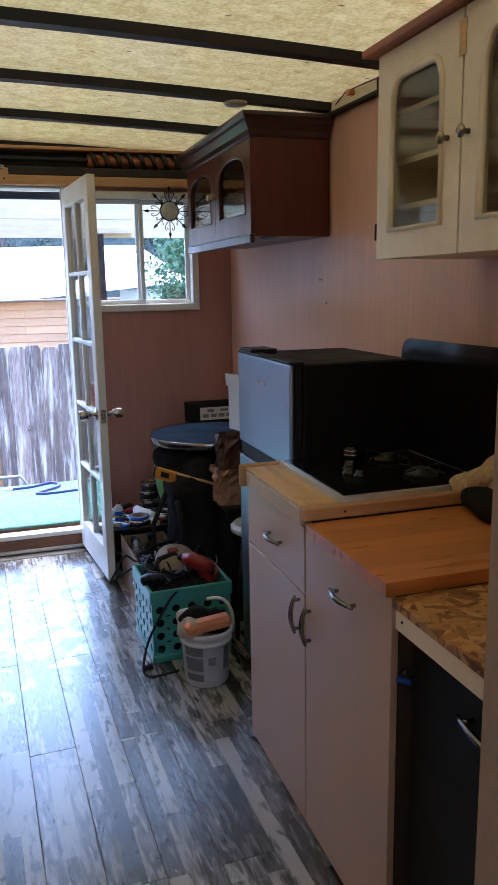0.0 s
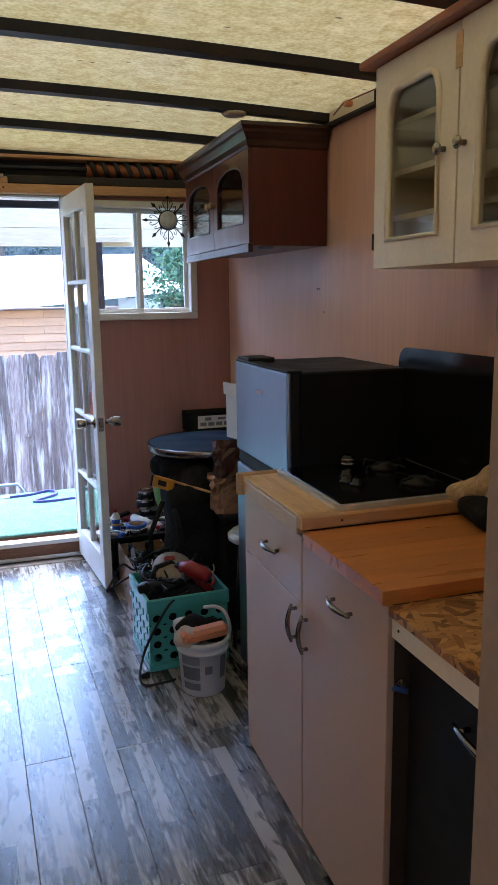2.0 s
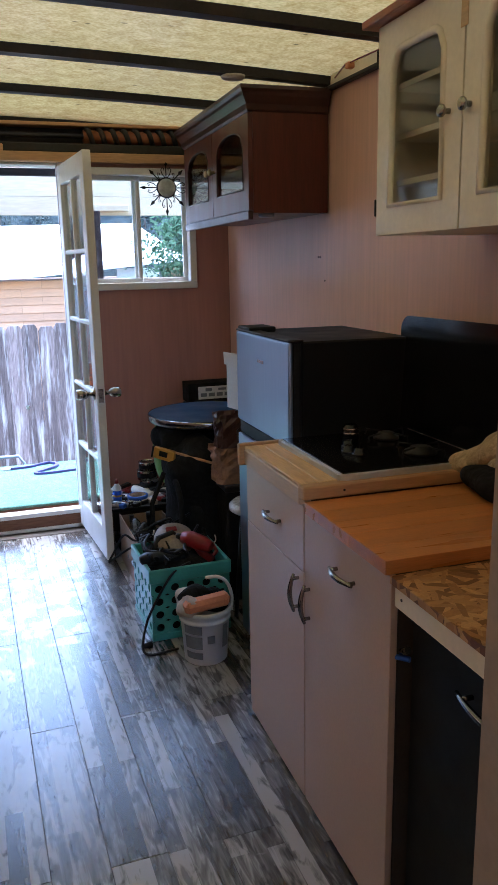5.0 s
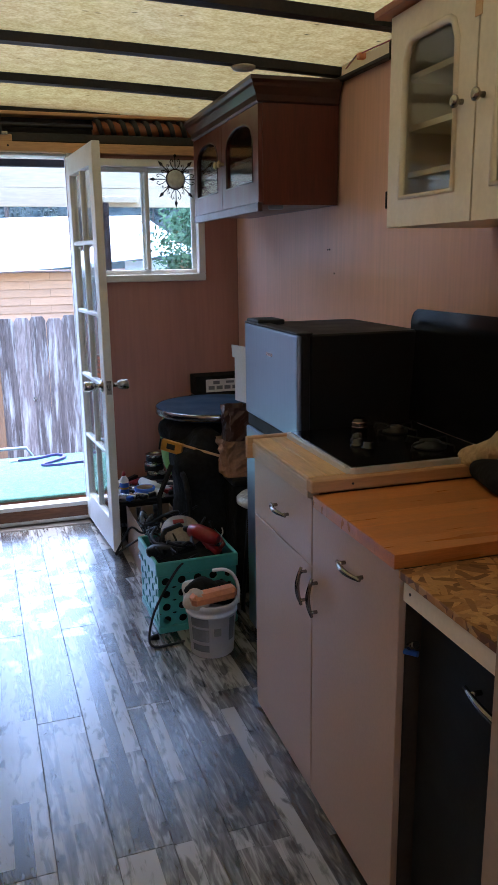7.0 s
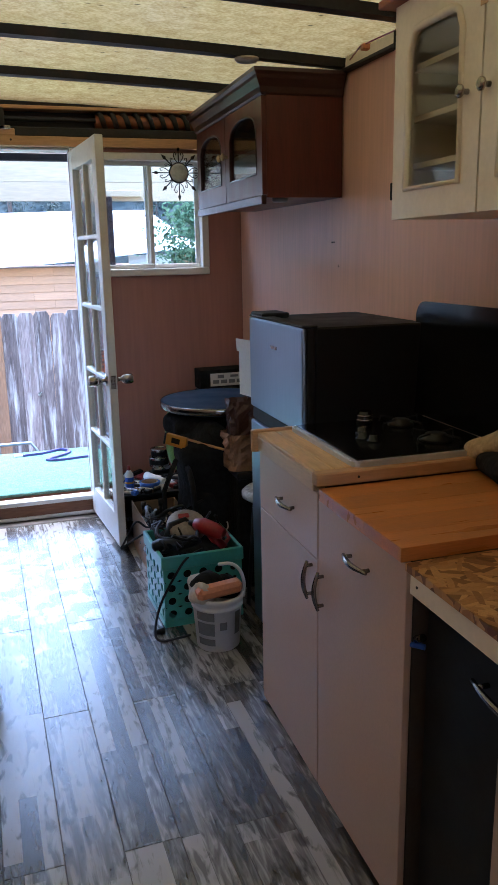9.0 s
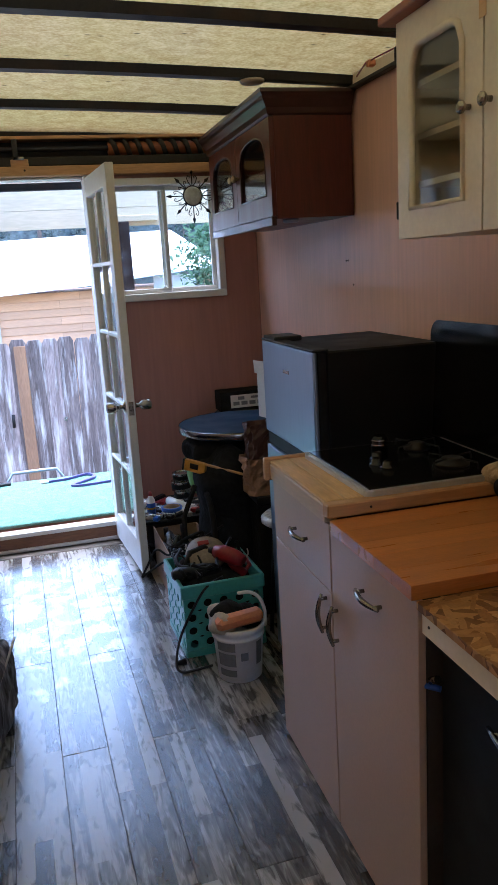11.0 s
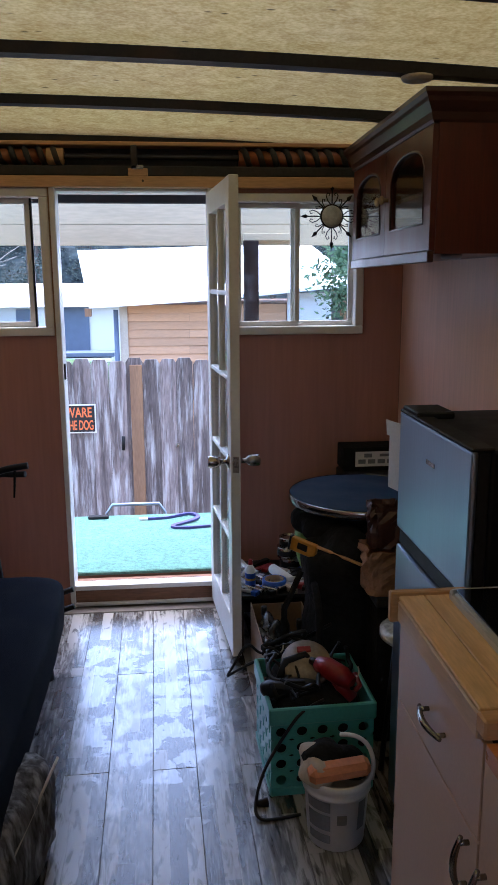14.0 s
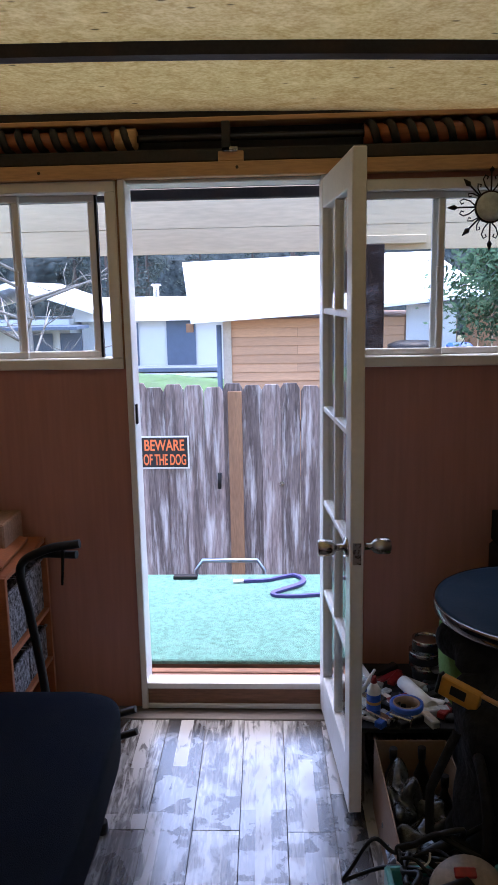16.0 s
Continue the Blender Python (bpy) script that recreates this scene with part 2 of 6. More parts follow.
def plank_mat():
    """Weathered grey wood print: narrow strips of many tones, long grain, dark cracks and scuffed gloss, with pale
    sheen painted into patches by the door.
    """
    m = bpy.data.materials.new("grey_plank")
    m.use_nodes = True
    n, l = m.node_tree.nodes, m.node_tree.links
    b = n["Principled BSDF"]
    tc, oi, geo = n.new("ShaderNodeTexCoord"), n.new("ShaderNodeObjectInfo"), n.new("ShaderNodeNewGeometry")
    mul = n.new("ShaderNodeMath")
    mul.operation, mul.inputs[1].default_value = "MULTIPLY", 23.0
    l.new(oi.outputs["Random"], mul.inputs[0])
    cmb = n.new("ShaderNodeCombineXYZ")
    l.new(mul.outputs[0], cmb.inputs[1])
    l.new(mul.outputs[0], cmb.inputs[2])
    va = n.new("ShaderNodeVectorMath")
    va.operation = "ADD"
    l.new(tc.outputs["Object"], va.inputs[0])
    l.new(cmb.outputs[0], va.inputs[1])
    # strips along the plank
    rot = n.new("ShaderNodeMapping")
    rot.inputs["Rotation"].default_value = (0, 0, radians(90))
    rot.inputs["Location"].default_value = (0, 0.0262, 0)
    l.new(va.outputs[0], rot.inputs[0])
    br = n.new("ShaderNodeTexBrick")
    br.offset, br.offset_frequency, br.squash = 0.37, 2, 1.0
    br.inputs["Scale"].default_value = 1.0
    br.inputs["Brick Width"].default_value, br.inputs["Row Height"].default_value = 0.70, 0.0523
    br.inputs["Mortar Size"].default_value = 0.0
    br.inputs["Color1"].default_value, br.inputs["Color2"].default_value = (0.05, 0.05, 0.05, 1), (1, 1, 1, 1)
    l.new(rot.outputs[0], br.inputs["Vector"])
    grain_map = n.new("ShaderNodeMapping")
    grain_map.inputs["Scale"].default_value = (1.0, 0.12, 1.0)
    l.new(va.outputs[0], grain_map.inputs[0])
    g1, g2, g3 = (n.new("ShaderNodeTexNoise") for _ in range(3))
    g1.inputs["Scale"].default_value, g1.inputs["Detail"].default_value, g1.inputs["Distortion"].default_value = 60, 8, 0.8
    g2.inputs["Scale"].default_value, g2.inputs["Detail"].default_value, g2.inputs["Distortion"].default_value = 30, 12, 0.6
    g3.inputs["Scale"].default_value, g3.inputs["Detail"].default_value, g3.inputs["Distortion"].default_value = 8.5, 12, 0.3
    g3.inputs["Roughness"].default_value = 0.62
    l.new(grain_map.outputs[0], g1.inputs["Vector"])
    blot = n.new("ShaderNodeMapping")
    blot.inputs["Scale"].default_value = (1.0, 0.3, 1.0)
    l.new(va.outputs[0], blot.inputs[0])
    l.new(blot.outputs[0], g2.inputs["Vector"])
    l.new(geo.outputs["Position"], g3.inputs["Vector"])
    s = n.new("ShaderNodeMath")
    s.operation = "MULTIPLY_ADD"
    s.inputs[1].default_value = 0.72
    l.new(br.outputs["Color"], s.inputs[0])
    l.new(g1.outputs[0], s.inputs[2])
    cr = n.new("ShaderNodeValToRGB")
    e = cr.color_ramp.elements
    e[0].position, e[0].color = 0.45, (0.016, 0.015, 0.014, 1)
    e[1].position, e[1].color = 1.0, (0.35, 0.335, 0.31, 1)
    x = e.new(0.66)
    x.color = (0.050, 0.046, 0.042, 1)
    x = e.new(0.84)
    x.color = (0.15, 0.142, 0.13, 1)
    l.new(s.outputs[0], cr.inputs[0])
    dk = n.new("ShaderNodeMapRange")
    dk.inputs["From Min"].default_value, dk.inputs["From Max"].default_value = 0.36, 0.46
    dk.inputs["To Min"].default_value, dk.inputs["To Max"].default_value = 0.32, 1.0
    l.new(g2.outputs[0], dk.inputs["Value"])
    mx = n.new("ShaderNodeMix")
    mx.data_type, mx.blend_type = "RGBA", "MULTIPLY"
    mx.inputs["Factor"].default_value = 1.0
    l.new(cr.outputs[0], mx.inputs["A"])
    l.new(dk.outputs[0], mx.inputs["B"])
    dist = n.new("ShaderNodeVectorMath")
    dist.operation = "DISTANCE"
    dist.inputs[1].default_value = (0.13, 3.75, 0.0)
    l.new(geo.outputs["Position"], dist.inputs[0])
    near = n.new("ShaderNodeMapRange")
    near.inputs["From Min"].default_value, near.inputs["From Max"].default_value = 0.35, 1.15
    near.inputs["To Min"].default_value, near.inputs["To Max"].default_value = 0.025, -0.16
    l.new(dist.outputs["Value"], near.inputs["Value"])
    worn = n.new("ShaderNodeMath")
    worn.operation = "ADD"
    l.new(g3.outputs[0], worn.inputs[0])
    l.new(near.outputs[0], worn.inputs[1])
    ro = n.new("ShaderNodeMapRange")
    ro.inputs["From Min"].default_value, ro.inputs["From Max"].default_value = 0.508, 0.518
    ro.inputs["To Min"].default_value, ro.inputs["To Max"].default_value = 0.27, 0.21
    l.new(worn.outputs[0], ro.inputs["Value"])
    # reflected sky sheen, put into the base colour as paler patches near the doorway
    sheen_tint = n.new("ShaderNodeMapRange")
    sheen_tint.inputs["From Min"].default_value, sheen_tint.inputs["From Max"].default_value = 0.508, 0.518
    sheen_tint.inputs["To Min"].default_value, sheen_tint.inputs["To Max"].default_value = 0.0, 0.17
    l.new(worn.outputs[0], sheen_tint.inputs["Value"])
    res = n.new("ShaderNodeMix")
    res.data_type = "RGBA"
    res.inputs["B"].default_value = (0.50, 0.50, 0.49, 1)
    l.new(sheen_tint.outputs[0], res.inputs["Factor"])
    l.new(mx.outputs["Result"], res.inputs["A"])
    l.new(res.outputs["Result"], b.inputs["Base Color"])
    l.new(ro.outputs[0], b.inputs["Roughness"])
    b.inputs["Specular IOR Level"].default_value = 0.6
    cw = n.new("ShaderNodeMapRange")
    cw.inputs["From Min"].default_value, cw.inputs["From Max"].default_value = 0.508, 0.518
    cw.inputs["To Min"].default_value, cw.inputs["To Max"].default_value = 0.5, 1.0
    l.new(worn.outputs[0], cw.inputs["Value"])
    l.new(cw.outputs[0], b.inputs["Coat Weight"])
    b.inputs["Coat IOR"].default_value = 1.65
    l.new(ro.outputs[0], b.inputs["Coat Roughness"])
    bp = n.new("ShaderNodeBump")
    bp.inputs["Strength"].default_value, bp.inputs["Distance"].default_value = 0.12, 0.005
    l.new(g1.outputs[0], bp.inputs["Height"])
    l.new(bp.outputs[0], b.inputs["Normal"])
    return m


def osb_mat():
    m = bpy.data.materials.new("osb")
    m.use_nodes = True
    n, l = m.node_tree.nodes, m.node_tree.links
    b = n["Principled BSDF"]
    tc = n.new("ShaderNodeTexCoord")
    wob = n.new("ShaderNodeTexNoise")
    wob.inputs["Scale"].default_value = 6
    l.new(tc.outputs["Object"], wob.inputs["Vector"])
    va = n.new("ShaderNodeVectorMath")
    va.operation = "MULTIPLY_ADD"
    va.inputs[1].default_value = (0.03, 0.03, 0.03)
    l.new(wob.outputs["Color"], va.inputs[0])
    l.new(tc.outputs["Object"], va.inputs[2])
    layers = []
    for turn, off in ((0.5, 0.0), (2.0, 7.0), (1.2, 3.0)):
        mp = n.new("ShaderNodeMapping")
        mp.inputs["Location"].default_value = (off, off, 0)
        mp.inputs["Rotation"].default_value, mp.inputs["Scale"].default_value = (0, 0, turn), (11, 34, 30)
        l.new(va.outputs[0], mp.inputs[0])
        v = n.new("ShaderNodeTexVoronoi")
        v.inputs["Scale"].default_value = 1.0
        l.new(mp.outputs[0], v.inputs["Vector"])
        sp = n.new("ShaderNodeSeparateColor")
        l.new(v.outputs["Color"], sp.inputs[0])
        layers.append(sp)
    base = layers[0].outputs[0]
    for sp in layers[1:]:
        gt = n.new("ShaderNodeMath")
        gt.operation, gt.inputs[1].default_value = "GREATER_THAN", 0.58
        l.new(sp.outputs[1], gt.inputs[0])
        mx = n.new("ShaderNodeMix")
        l.new(gt.outputs[0], mx.inputs["Factor"])
        l.new(base, mx.inputs["A"])
        l.new(sp.outputs[0], mx.inputs["B"])
        base = mx.outputs["Result"]
    cr = n.new("ShaderNodeValToRGB")
    e = cr.color_ramp.elements
    e[0].color, e[1].color = (0.11, 0.04, 0.014, 1), (0.62, 0.37, 0.15, 1)
    x = e.new(0.5)
    x.color = (0.40, 0.20, 0.065, 1)
    l.new(base, cr.inputs[0])
    l.new(cr.outputs[0], b.inputs["Base Color"])
    b.inputs["Roughness"].default_value = 0.55
    bp = n.new("ShaderNodeBump")
    bp.inputs["Strength"].default_value, bp.inputs["Distance"].default_value = 0.5, 0.004
    l.new(base, bp.inputs["Height"])
    l.new(bp.outputs[0], b.inputs["Normal"])
    return m


def leaf_mat(name, color):
    m = mat(name, color, 0.8, vary=0.4, scale=3, bump=0, fine=9, spec=0.05)
    return m


def fence_mat():
    """Weathered board: grey-brown grain with the torn remains of white paint running down it."""
    m = mat("weathered_board", (0.22, 0.18, 0.172), 0.85, vary=0.5, scale=5, fine=36, stretch=(5, 5, 0.35), bump=0.5, stain=(0.06, 0.046, 0.043), stain_amount=0.7, stain_scale=3.0, random_tone=0.4, spec=0.2)
    n, l = m.node_tree.nodes, m.node_tree.links
    b = n["Principled BSDF"]
    old = b.inputs["Base Color"].links[0].from_socket
    tc, oi, mp = n.new("ShaderNodeTexCoord"), n.new("ShaderNodeObjectInfo"), n.new("ShaderNodeMapping")
    mul, cmb = n.new("ShaderNodeMath"), n.new("ShaderNodeCombineXYZ")
    mul.operation, mul.inputs[1].default_value = "MULTIPLY", 41.0
    l.new(oi.outputs["Random"], mul.inputs[0])
    for k in range(3):
        l.new(mul.outputs[0], cmb.inputs[k])
    mp.inputs["Scale"].default_value = (14, 14, 1.3)
    l.new(tc.outputs["Object"], mp.inputs[0])
    l.new(cmb.outputs[0], mp.inputs["Location"])
    t = n.new("ShaderNodeTexNoise")
    t.inputs["Scale"].default_value, t.inputs["Detail"].default_value, t.inputs["Roughness"].default_value = 1.6, 8, 0.62
    l.new(mp.outputs[0], t.inputs["Vector"])
    r = n.new("ShaderNodeMapRange")
    r.inputs["From Min"].default_value, r.inputs["From Max"].default_value = 0.50, 0.70
    r.inputs["To Max"].default_value = 0.8
    l.new(t.outputs[0], r.inputs["Value"])
    mx = n.new("ShaderNodeMix")
    mx.data_type = "RGBA"
    l.new(r.outputs[0], mx.inputs["Factor"])
    l.new(old, mx.inputs["A"])
    mx.inputs["B"].default_value = (0.62, 0.60, 0.60, 1)
    l.new(mx.outputs["Result"], b.inputs["Base Color"])
    return m


def strand_mat():
    """Pressed wood strands, each with its own tone and a fine grain."""
    m = mat("wood_strand", (0.4, 0.2, 0.07), 0.5, vary=0.18, scale=30, fine=160, bump=0.15)
    n, l = m.node_tree.nodes, m.node_tree.links
    geo, cr = n.new("ShaderNodeNewGeometry"), n.new("ShaderNodeValToRGB")
    e = cr.color_ramp.elements
    e[0].color, e[1].color = (0.14, 0.055, 0.02, 1), (0.60, 0.35, 0.135, 1)
    x = e.new(0.10)
    x.color = (0.34, 0.16, 0.052, 1)
    l.new(geo.outputs["Random Per Island"], cr.inputs[0])
    hue = [k for k in n if k.bl_idname == "ShaderNodeHueSaturation"][0]
    l.new(cr.outputs[0], hue.inputs["Color"])
    return m


STRAND = strand_mat()
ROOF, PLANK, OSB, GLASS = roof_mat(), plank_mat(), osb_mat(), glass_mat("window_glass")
DIRTY = glass_mat("cabinet_glass", (0.90, 0.90, 0.87), 0.06)
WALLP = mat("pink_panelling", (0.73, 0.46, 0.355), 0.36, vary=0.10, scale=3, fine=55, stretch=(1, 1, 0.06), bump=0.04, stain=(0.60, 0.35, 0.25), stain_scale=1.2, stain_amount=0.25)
# door wall panelling: redder, with the backlit wall's shade put into its colour
WALLN = mat("shaded_panelling", (0.41, 0.195, 0.15), 0.45, vary=0.10, scale=3, fine=55, stretch=(1, 1, 0.06), bump=0.04)
STEEL_DK = mat("dark_steel", (0.022, 0.02, 0.02), 0.5, 0.4, vary=0.3, scale=12, bump=0.08, stain=(0.07, 0.035, 0.02), stain_amount=0.4, stain_scale=7)
PINE = mat("raw_pine", (0.60, 0.39, 0.185), 0.55, vary=0.16, scale=5, fine=40, stretch=(4, 0.5, 4), bump=0.06, stain=(0.34, 0.17, 0.06), stain_amount=0.3, stain_scale=6, random_tone=0.1)
PINE_X = mat("raw_pine_across", (0.50, 0.29, 0.13), 0.55, vary=0.18, scale=5, fine=40, stretch=(0.5, 4, 4), bump=0.06, stain=(0.25, 0.12, 0.05), stain_amount=0.35, stain_scale=5)
BUTCHER = mat("varnished_beech", (0.53, 0.205, 0.052), 0.3, vary=0.16, scale=6, fine=60, stretch=(0.5, 5, 5), bump=0.02, coat=0.2, random_tone=0.10)
CHERRY = mat("cherry_veneer", (0.076, 0.012, 0.007), 0.34, vary=0.25, scale=4, fine=50, stretch=(3, 3, 0.25), bump=0.03, coat=0.06)
CHERRY_DK = mat("dark_cherry_moulding", (0.036, 0.010, 0.008), 0.35, vary=0.25, scale=6, fine=50, bump=0.03, coat=0.15)
CREAM = mat("cream_paint", (0.83, 0.755, 0.605), 0.42, vary=0.05, scale=4, fine=60, bump=0.03, stain=(0.50, 0.42, 0.28), stain_amount=0.25, stain_scale=5)
WHITEP = mat("white_paint", (0.74, 0.73, 0.70), 0.4, vary=0.05, scale=4, fine=60, bump=0.03, stain=(0.5, 0.47, 0.42), stain_amount=0.25, stain_scale=6)
VINYL = mat("window_vinyl", (0.72, 0.70, 0.66), 0.4, vary=0.04, scale=4, bump=0.02, stain=(0.45, 0.42, 0.36), stain_amount=0.25, stain_scale=8)
LAMIN = mat("beige_laminate", (0.52, 0.36, 0.25), 0.42, vary=0.05, scale=3, fine=120, bump=0.015, stain=(0.47, 0.28, 0.18), stain_amount=0.25, stain_scale=2)
# tan casing, with the shade on its face worked into a darker colour
CASING = mat("shaded_tan_casing", (0.34, 0.25, 0.17), 0.45, vary=0.1, scale=4, fine=60, bump=0.04, stain=(0.22, 0.15, 0.09), stain_amount=0.3, stain_scale=6)
LAM_IN = mat("dark_gap", (0.05, 0.035, 0.025), 0.8)
CHROME = mat("chrome", (0.26, 0.25, 0.24), 0.16, 1.0, vary=0.05, bump=0.01)
BRASSY = mat("worn_nickel", (0.38, 0.35, 0.31), 0.25, 1.0, vary=0.15, bump=0.02)
STEEL = mat("brushed_steel", (0.28, 0.355, 0.45), 0.33, 0.9, vary=0.05, scale=3, fine=160, stretch=(1, 1, 0.05), bump=0.008)
PALESTEEL = mat("pale_steel", (0.56, 0.56, 0.55), 0.35, 0.35, vary=0.08, bump=0.02)
BLACK = mat("black_enamel", (0.008, 0.008, 0.009), 0.5, vary=0.2, bump=0.02, stain=(0.014, 0.014, 0.014), spec=0.2)
BLACKG = mat("black_glass", (0.006, 0.006, 0.007), 0.12, vary=0.1, bump=0.0, spec=0.35)
BLACKP = mat("black_plastic", (0.010, 0.010, 0.011), 0.48, vary=0.3, bump=0.06, spec=0.25)
BLACKC = mat("black_cloth", (0.013, 0.013, 0.014), 0.95, vary=0.4, bump=0.9, fine=40, spec=0.12)
NAVY = mat("navy_cloth", (0.0045, 0.007, 0.014), 0.9, vary=0.3, scale=5, bump=0.35, fine=300, spec=0.08)
FUZZY = mat("charcoal_plush", (0.10, 0.10, 0.105), 0.95, vary=0.7, scale=18, bump=1.0, fine=60, stretch=(1.0, 1.0, 0.35), stain=(0.42, 0.43, 0.45), stain_amount=0.9, stain_scale=26, spec=0.1)
PIPING = mat("pale_piping", (0.42, 0.38, 0.33), 0.8)
TEAL = mat("teal_plastic", (0.075, 0.33, 0.28), 0.4, vary=0.1, bump=0.04, stain=(0.07, 0.22, 0.19), stain_amount=0.3)
BUCKET = mat("white_bucket_plastic", (0.66, 0.66, 0.66), 0.35, vary=0.06, bump=0.03, stain=(0.4, 0.38, 0.35), stain_amount=0.3)
LABELG = mat("grey_print", (0.17, 0.18, 0.19), 0.5)
KRAFT = mat("kraft_paper", (0.30, 0.17, 0.10), 0.75, vary=0.2, bump=0.2)
CARD = mat("cardboard", (0.27, 0.18, 0.12), 0.8, vary=0.12, bump=0.1)
PAPER = mat("white_paper", (0.70, 0.69, 0.66), 0.7, vary=0.06, bump=0.05)
RED = mat("red_plastic", (0.23, 0.011, 0.012), 0.4, vary=0.2, bump=0.05)
BLUE = mat("blue_plastic", (0.02, 0.09, 0.42), 0.4, vary=0.15)
YELLOW = mat("yellow_paint", (0.46, 0.22, 0.025), 0.4, vary=0.15, bump=0.03)
ORANGE = mat("orange_plastic", (0.60, 0.23, 0.10), 0.5, vary=0.15, bump=0.05)
LIME = mat("lime_cloth", (0.13, 0.27, 0.05), 0.7, vary=0.2, bump=0.2)
GUARD = mat("dusty_guard", (0.23, 0.185, 0.135), 0.5, vary=0.25, bump=0.08)
PALEBD = mat("pale_board", (0.58, 0.43, 0.29), 0.5, vary=0.12, scale=5, fine=50, stretch=(4, 0.5, 4), bump=0.05)
BONE = mat("bone_plastic", (0.44, 0.38, 0.30), 0.5, vary=0.15, bump=0.06)
SUEDE = mat("tan_suede", (0.50, 0.38, 0.21), 0.85, vary=0.3, bump=0.6, stain=(0.2, 0.13, 0.06), stain_amount=0.4, stain_scale=12)
NAVYTOP = mat("navy_table_top", (0.006, 0.028, 0.060), 0.5, vary=0.12, bump=0.02, spec=0.12)
TIN = mat("tin_plate", (0.5, 0.5, 0.5), 0.25, 1.0, vary=0.15, bump=0.05)
CLEARP = mat("clear_plastic", (0.5, 0.54, 0.56), 0.2, vary=0.3, scale=30)
OAK = mat("orange_oak", (0.33, 0.11, 0.04), 0.45, vary=0.2, scale=5, fine=50, stretch=(0.6, 4, 4), bump=0.05)
WICKER = mat("grey_wicker", (0.17, 0.17, 0.18), 0.8, vary=1.0, scale=45, fine=90, bump=0.8)
TURF = mat("green_turf", (0.105, 0.225, 0.18), 0.95, vary=0.38, scale=40, bump=0.8, fine=260, stain=(0.17, 0.31, 0.26), stain_amount=0.4, stain_scale=14, spec=0.2)
OLDWOOD = fence_mat()
BROWNWD = mat("brown_board", (0.26, 0.145, 0.08), 0.8, vary=0.25, scale=5, fine=36, stretch=(5, 5, 0.4), bump=0.3, stain=(0.14, 0.08, 0.05), stain_amount=0.4)
DECKWD = mat("deck_timber", (0.22, 0.11, 0.065), 0.75, vary=0.3, scale=5, fine=30, stretch=(0.5, 4, 4), bump=0.3)
SIDING = mat("cedar_siding", (0.46, 0.265, 0.145), 0.65, vary=0.14, scale=3, fine=30, stretch=(0.4, 4, 4), bump=0.1, random_tone=0.12)
WHITEROOF = mat("white_metal_roof", (0.85, 0.85, 0.84), 0.55, vary=0.03, scale=2, bump=0.05)
HOUSEW = mat("white_house_wall", (0.60, 0.62, 0.63), 0.6, vary=0.05, scale=1, bump=0.05)
HOUSEB = mat("blue_grey_door", (0.085, 0.115, 0.17), 0.5, vary=0.1)
TAN_BD = mat("tan_ply", (0.58, 0.49, 0.32), 0.7, vary=0.12, scale=3, fine=30, stretch=(0.4, 3, 3), bump=0.08, stain=(0.48, 0.39, 0.24), stain_amount=0.3)
BARK = mat("bark", (0.08, 0.06, 0.05), 0.9, vary=0.3, scale=10, bump=0.6, stretch=(1, 1, 0.3))
LEAF = leaf_mat("leaf", (0.055, 0.105, 0.06))
PINELEAF = leaf_mat("needle", (0.055, 0.072, 0.066))
POSTWD = mat("dark_post", (0.028, 0.022, 0.020), 0.85, vary=0.5, scale=8, bump=0.4, stain=(0.12, 0.12, 0.13), stain_amount=0.5, stain_scale=14, spec=0.1)
FILM = mat("crinkled_film", (0.045, 0.05, 0.055), 0.10, vary=0.5, scale=30, bump=0.5, fine=60, spec=0.6)
LICHEN = mat("lichen_bark", (0.20, 0.19, 0.17), 0.9, vary=0.5, scale=14, bump=0.5)
WOODS = mat("far_woods", (0.045, 0.056, 0.056), 0.95, vary=0.8, scale=1.2, bump=1.0, fine=3.0, spec=0.0)
DIRT = mat("ground_dirt", (0.16, 0.14, 0.10), 0.95, vary=0.3, scale=1.5, fine=20, bump=0.5, stain=(0.10, 0.17, 0.05), stain_amount=0.8, stain_scale=0.4)
IRON = mat("wrought_iron", (0.018, 0.014, 0.012), 0.5, 0.5, vary=0.3, bump=0.15, stain=(0.09, 0.03, 0.02), stain_amount=0.4, stain_scale=20)
FROST = mat("frosted_disc", (0.62, 0.66, 0.62), 0.3, vary=0.2, scale=18, bump=0.2)
GREYSTRIP = mat("grey_strip", (0.10, 0.085, 0.075), 0.5, vary=0.2, bump=0.1, stretch=(0.3, 4, 4))
SIGN_O = mat("orange_print", (0.80, 0.19, 0.06), 0.4, vary=0.04)
SIGN_K = mat("black_print", (0.015, 0.015, 0.018), 0.4)
PURPLE = mat("purple_webbing", (0.045, 0.04, 0.16), 0.6, vary=0.15, bump=0.2)


# ---- structure ----
def struct(name, bm, material, label, parent=None):
    return tagged(part(name, bm, material, parent), label, name.split("_")[0], kind="structure")


XL, XR, YS, YN = -1.10, 1.50, -1.60, 4.65


def skew(bm):
    """The east wall stands a little out of square: it opens by 35 mm a metre towards the back."""
    for v in bm.verts:
        v.co.x += 0.035 * (YN - v.co.y)
    return bm


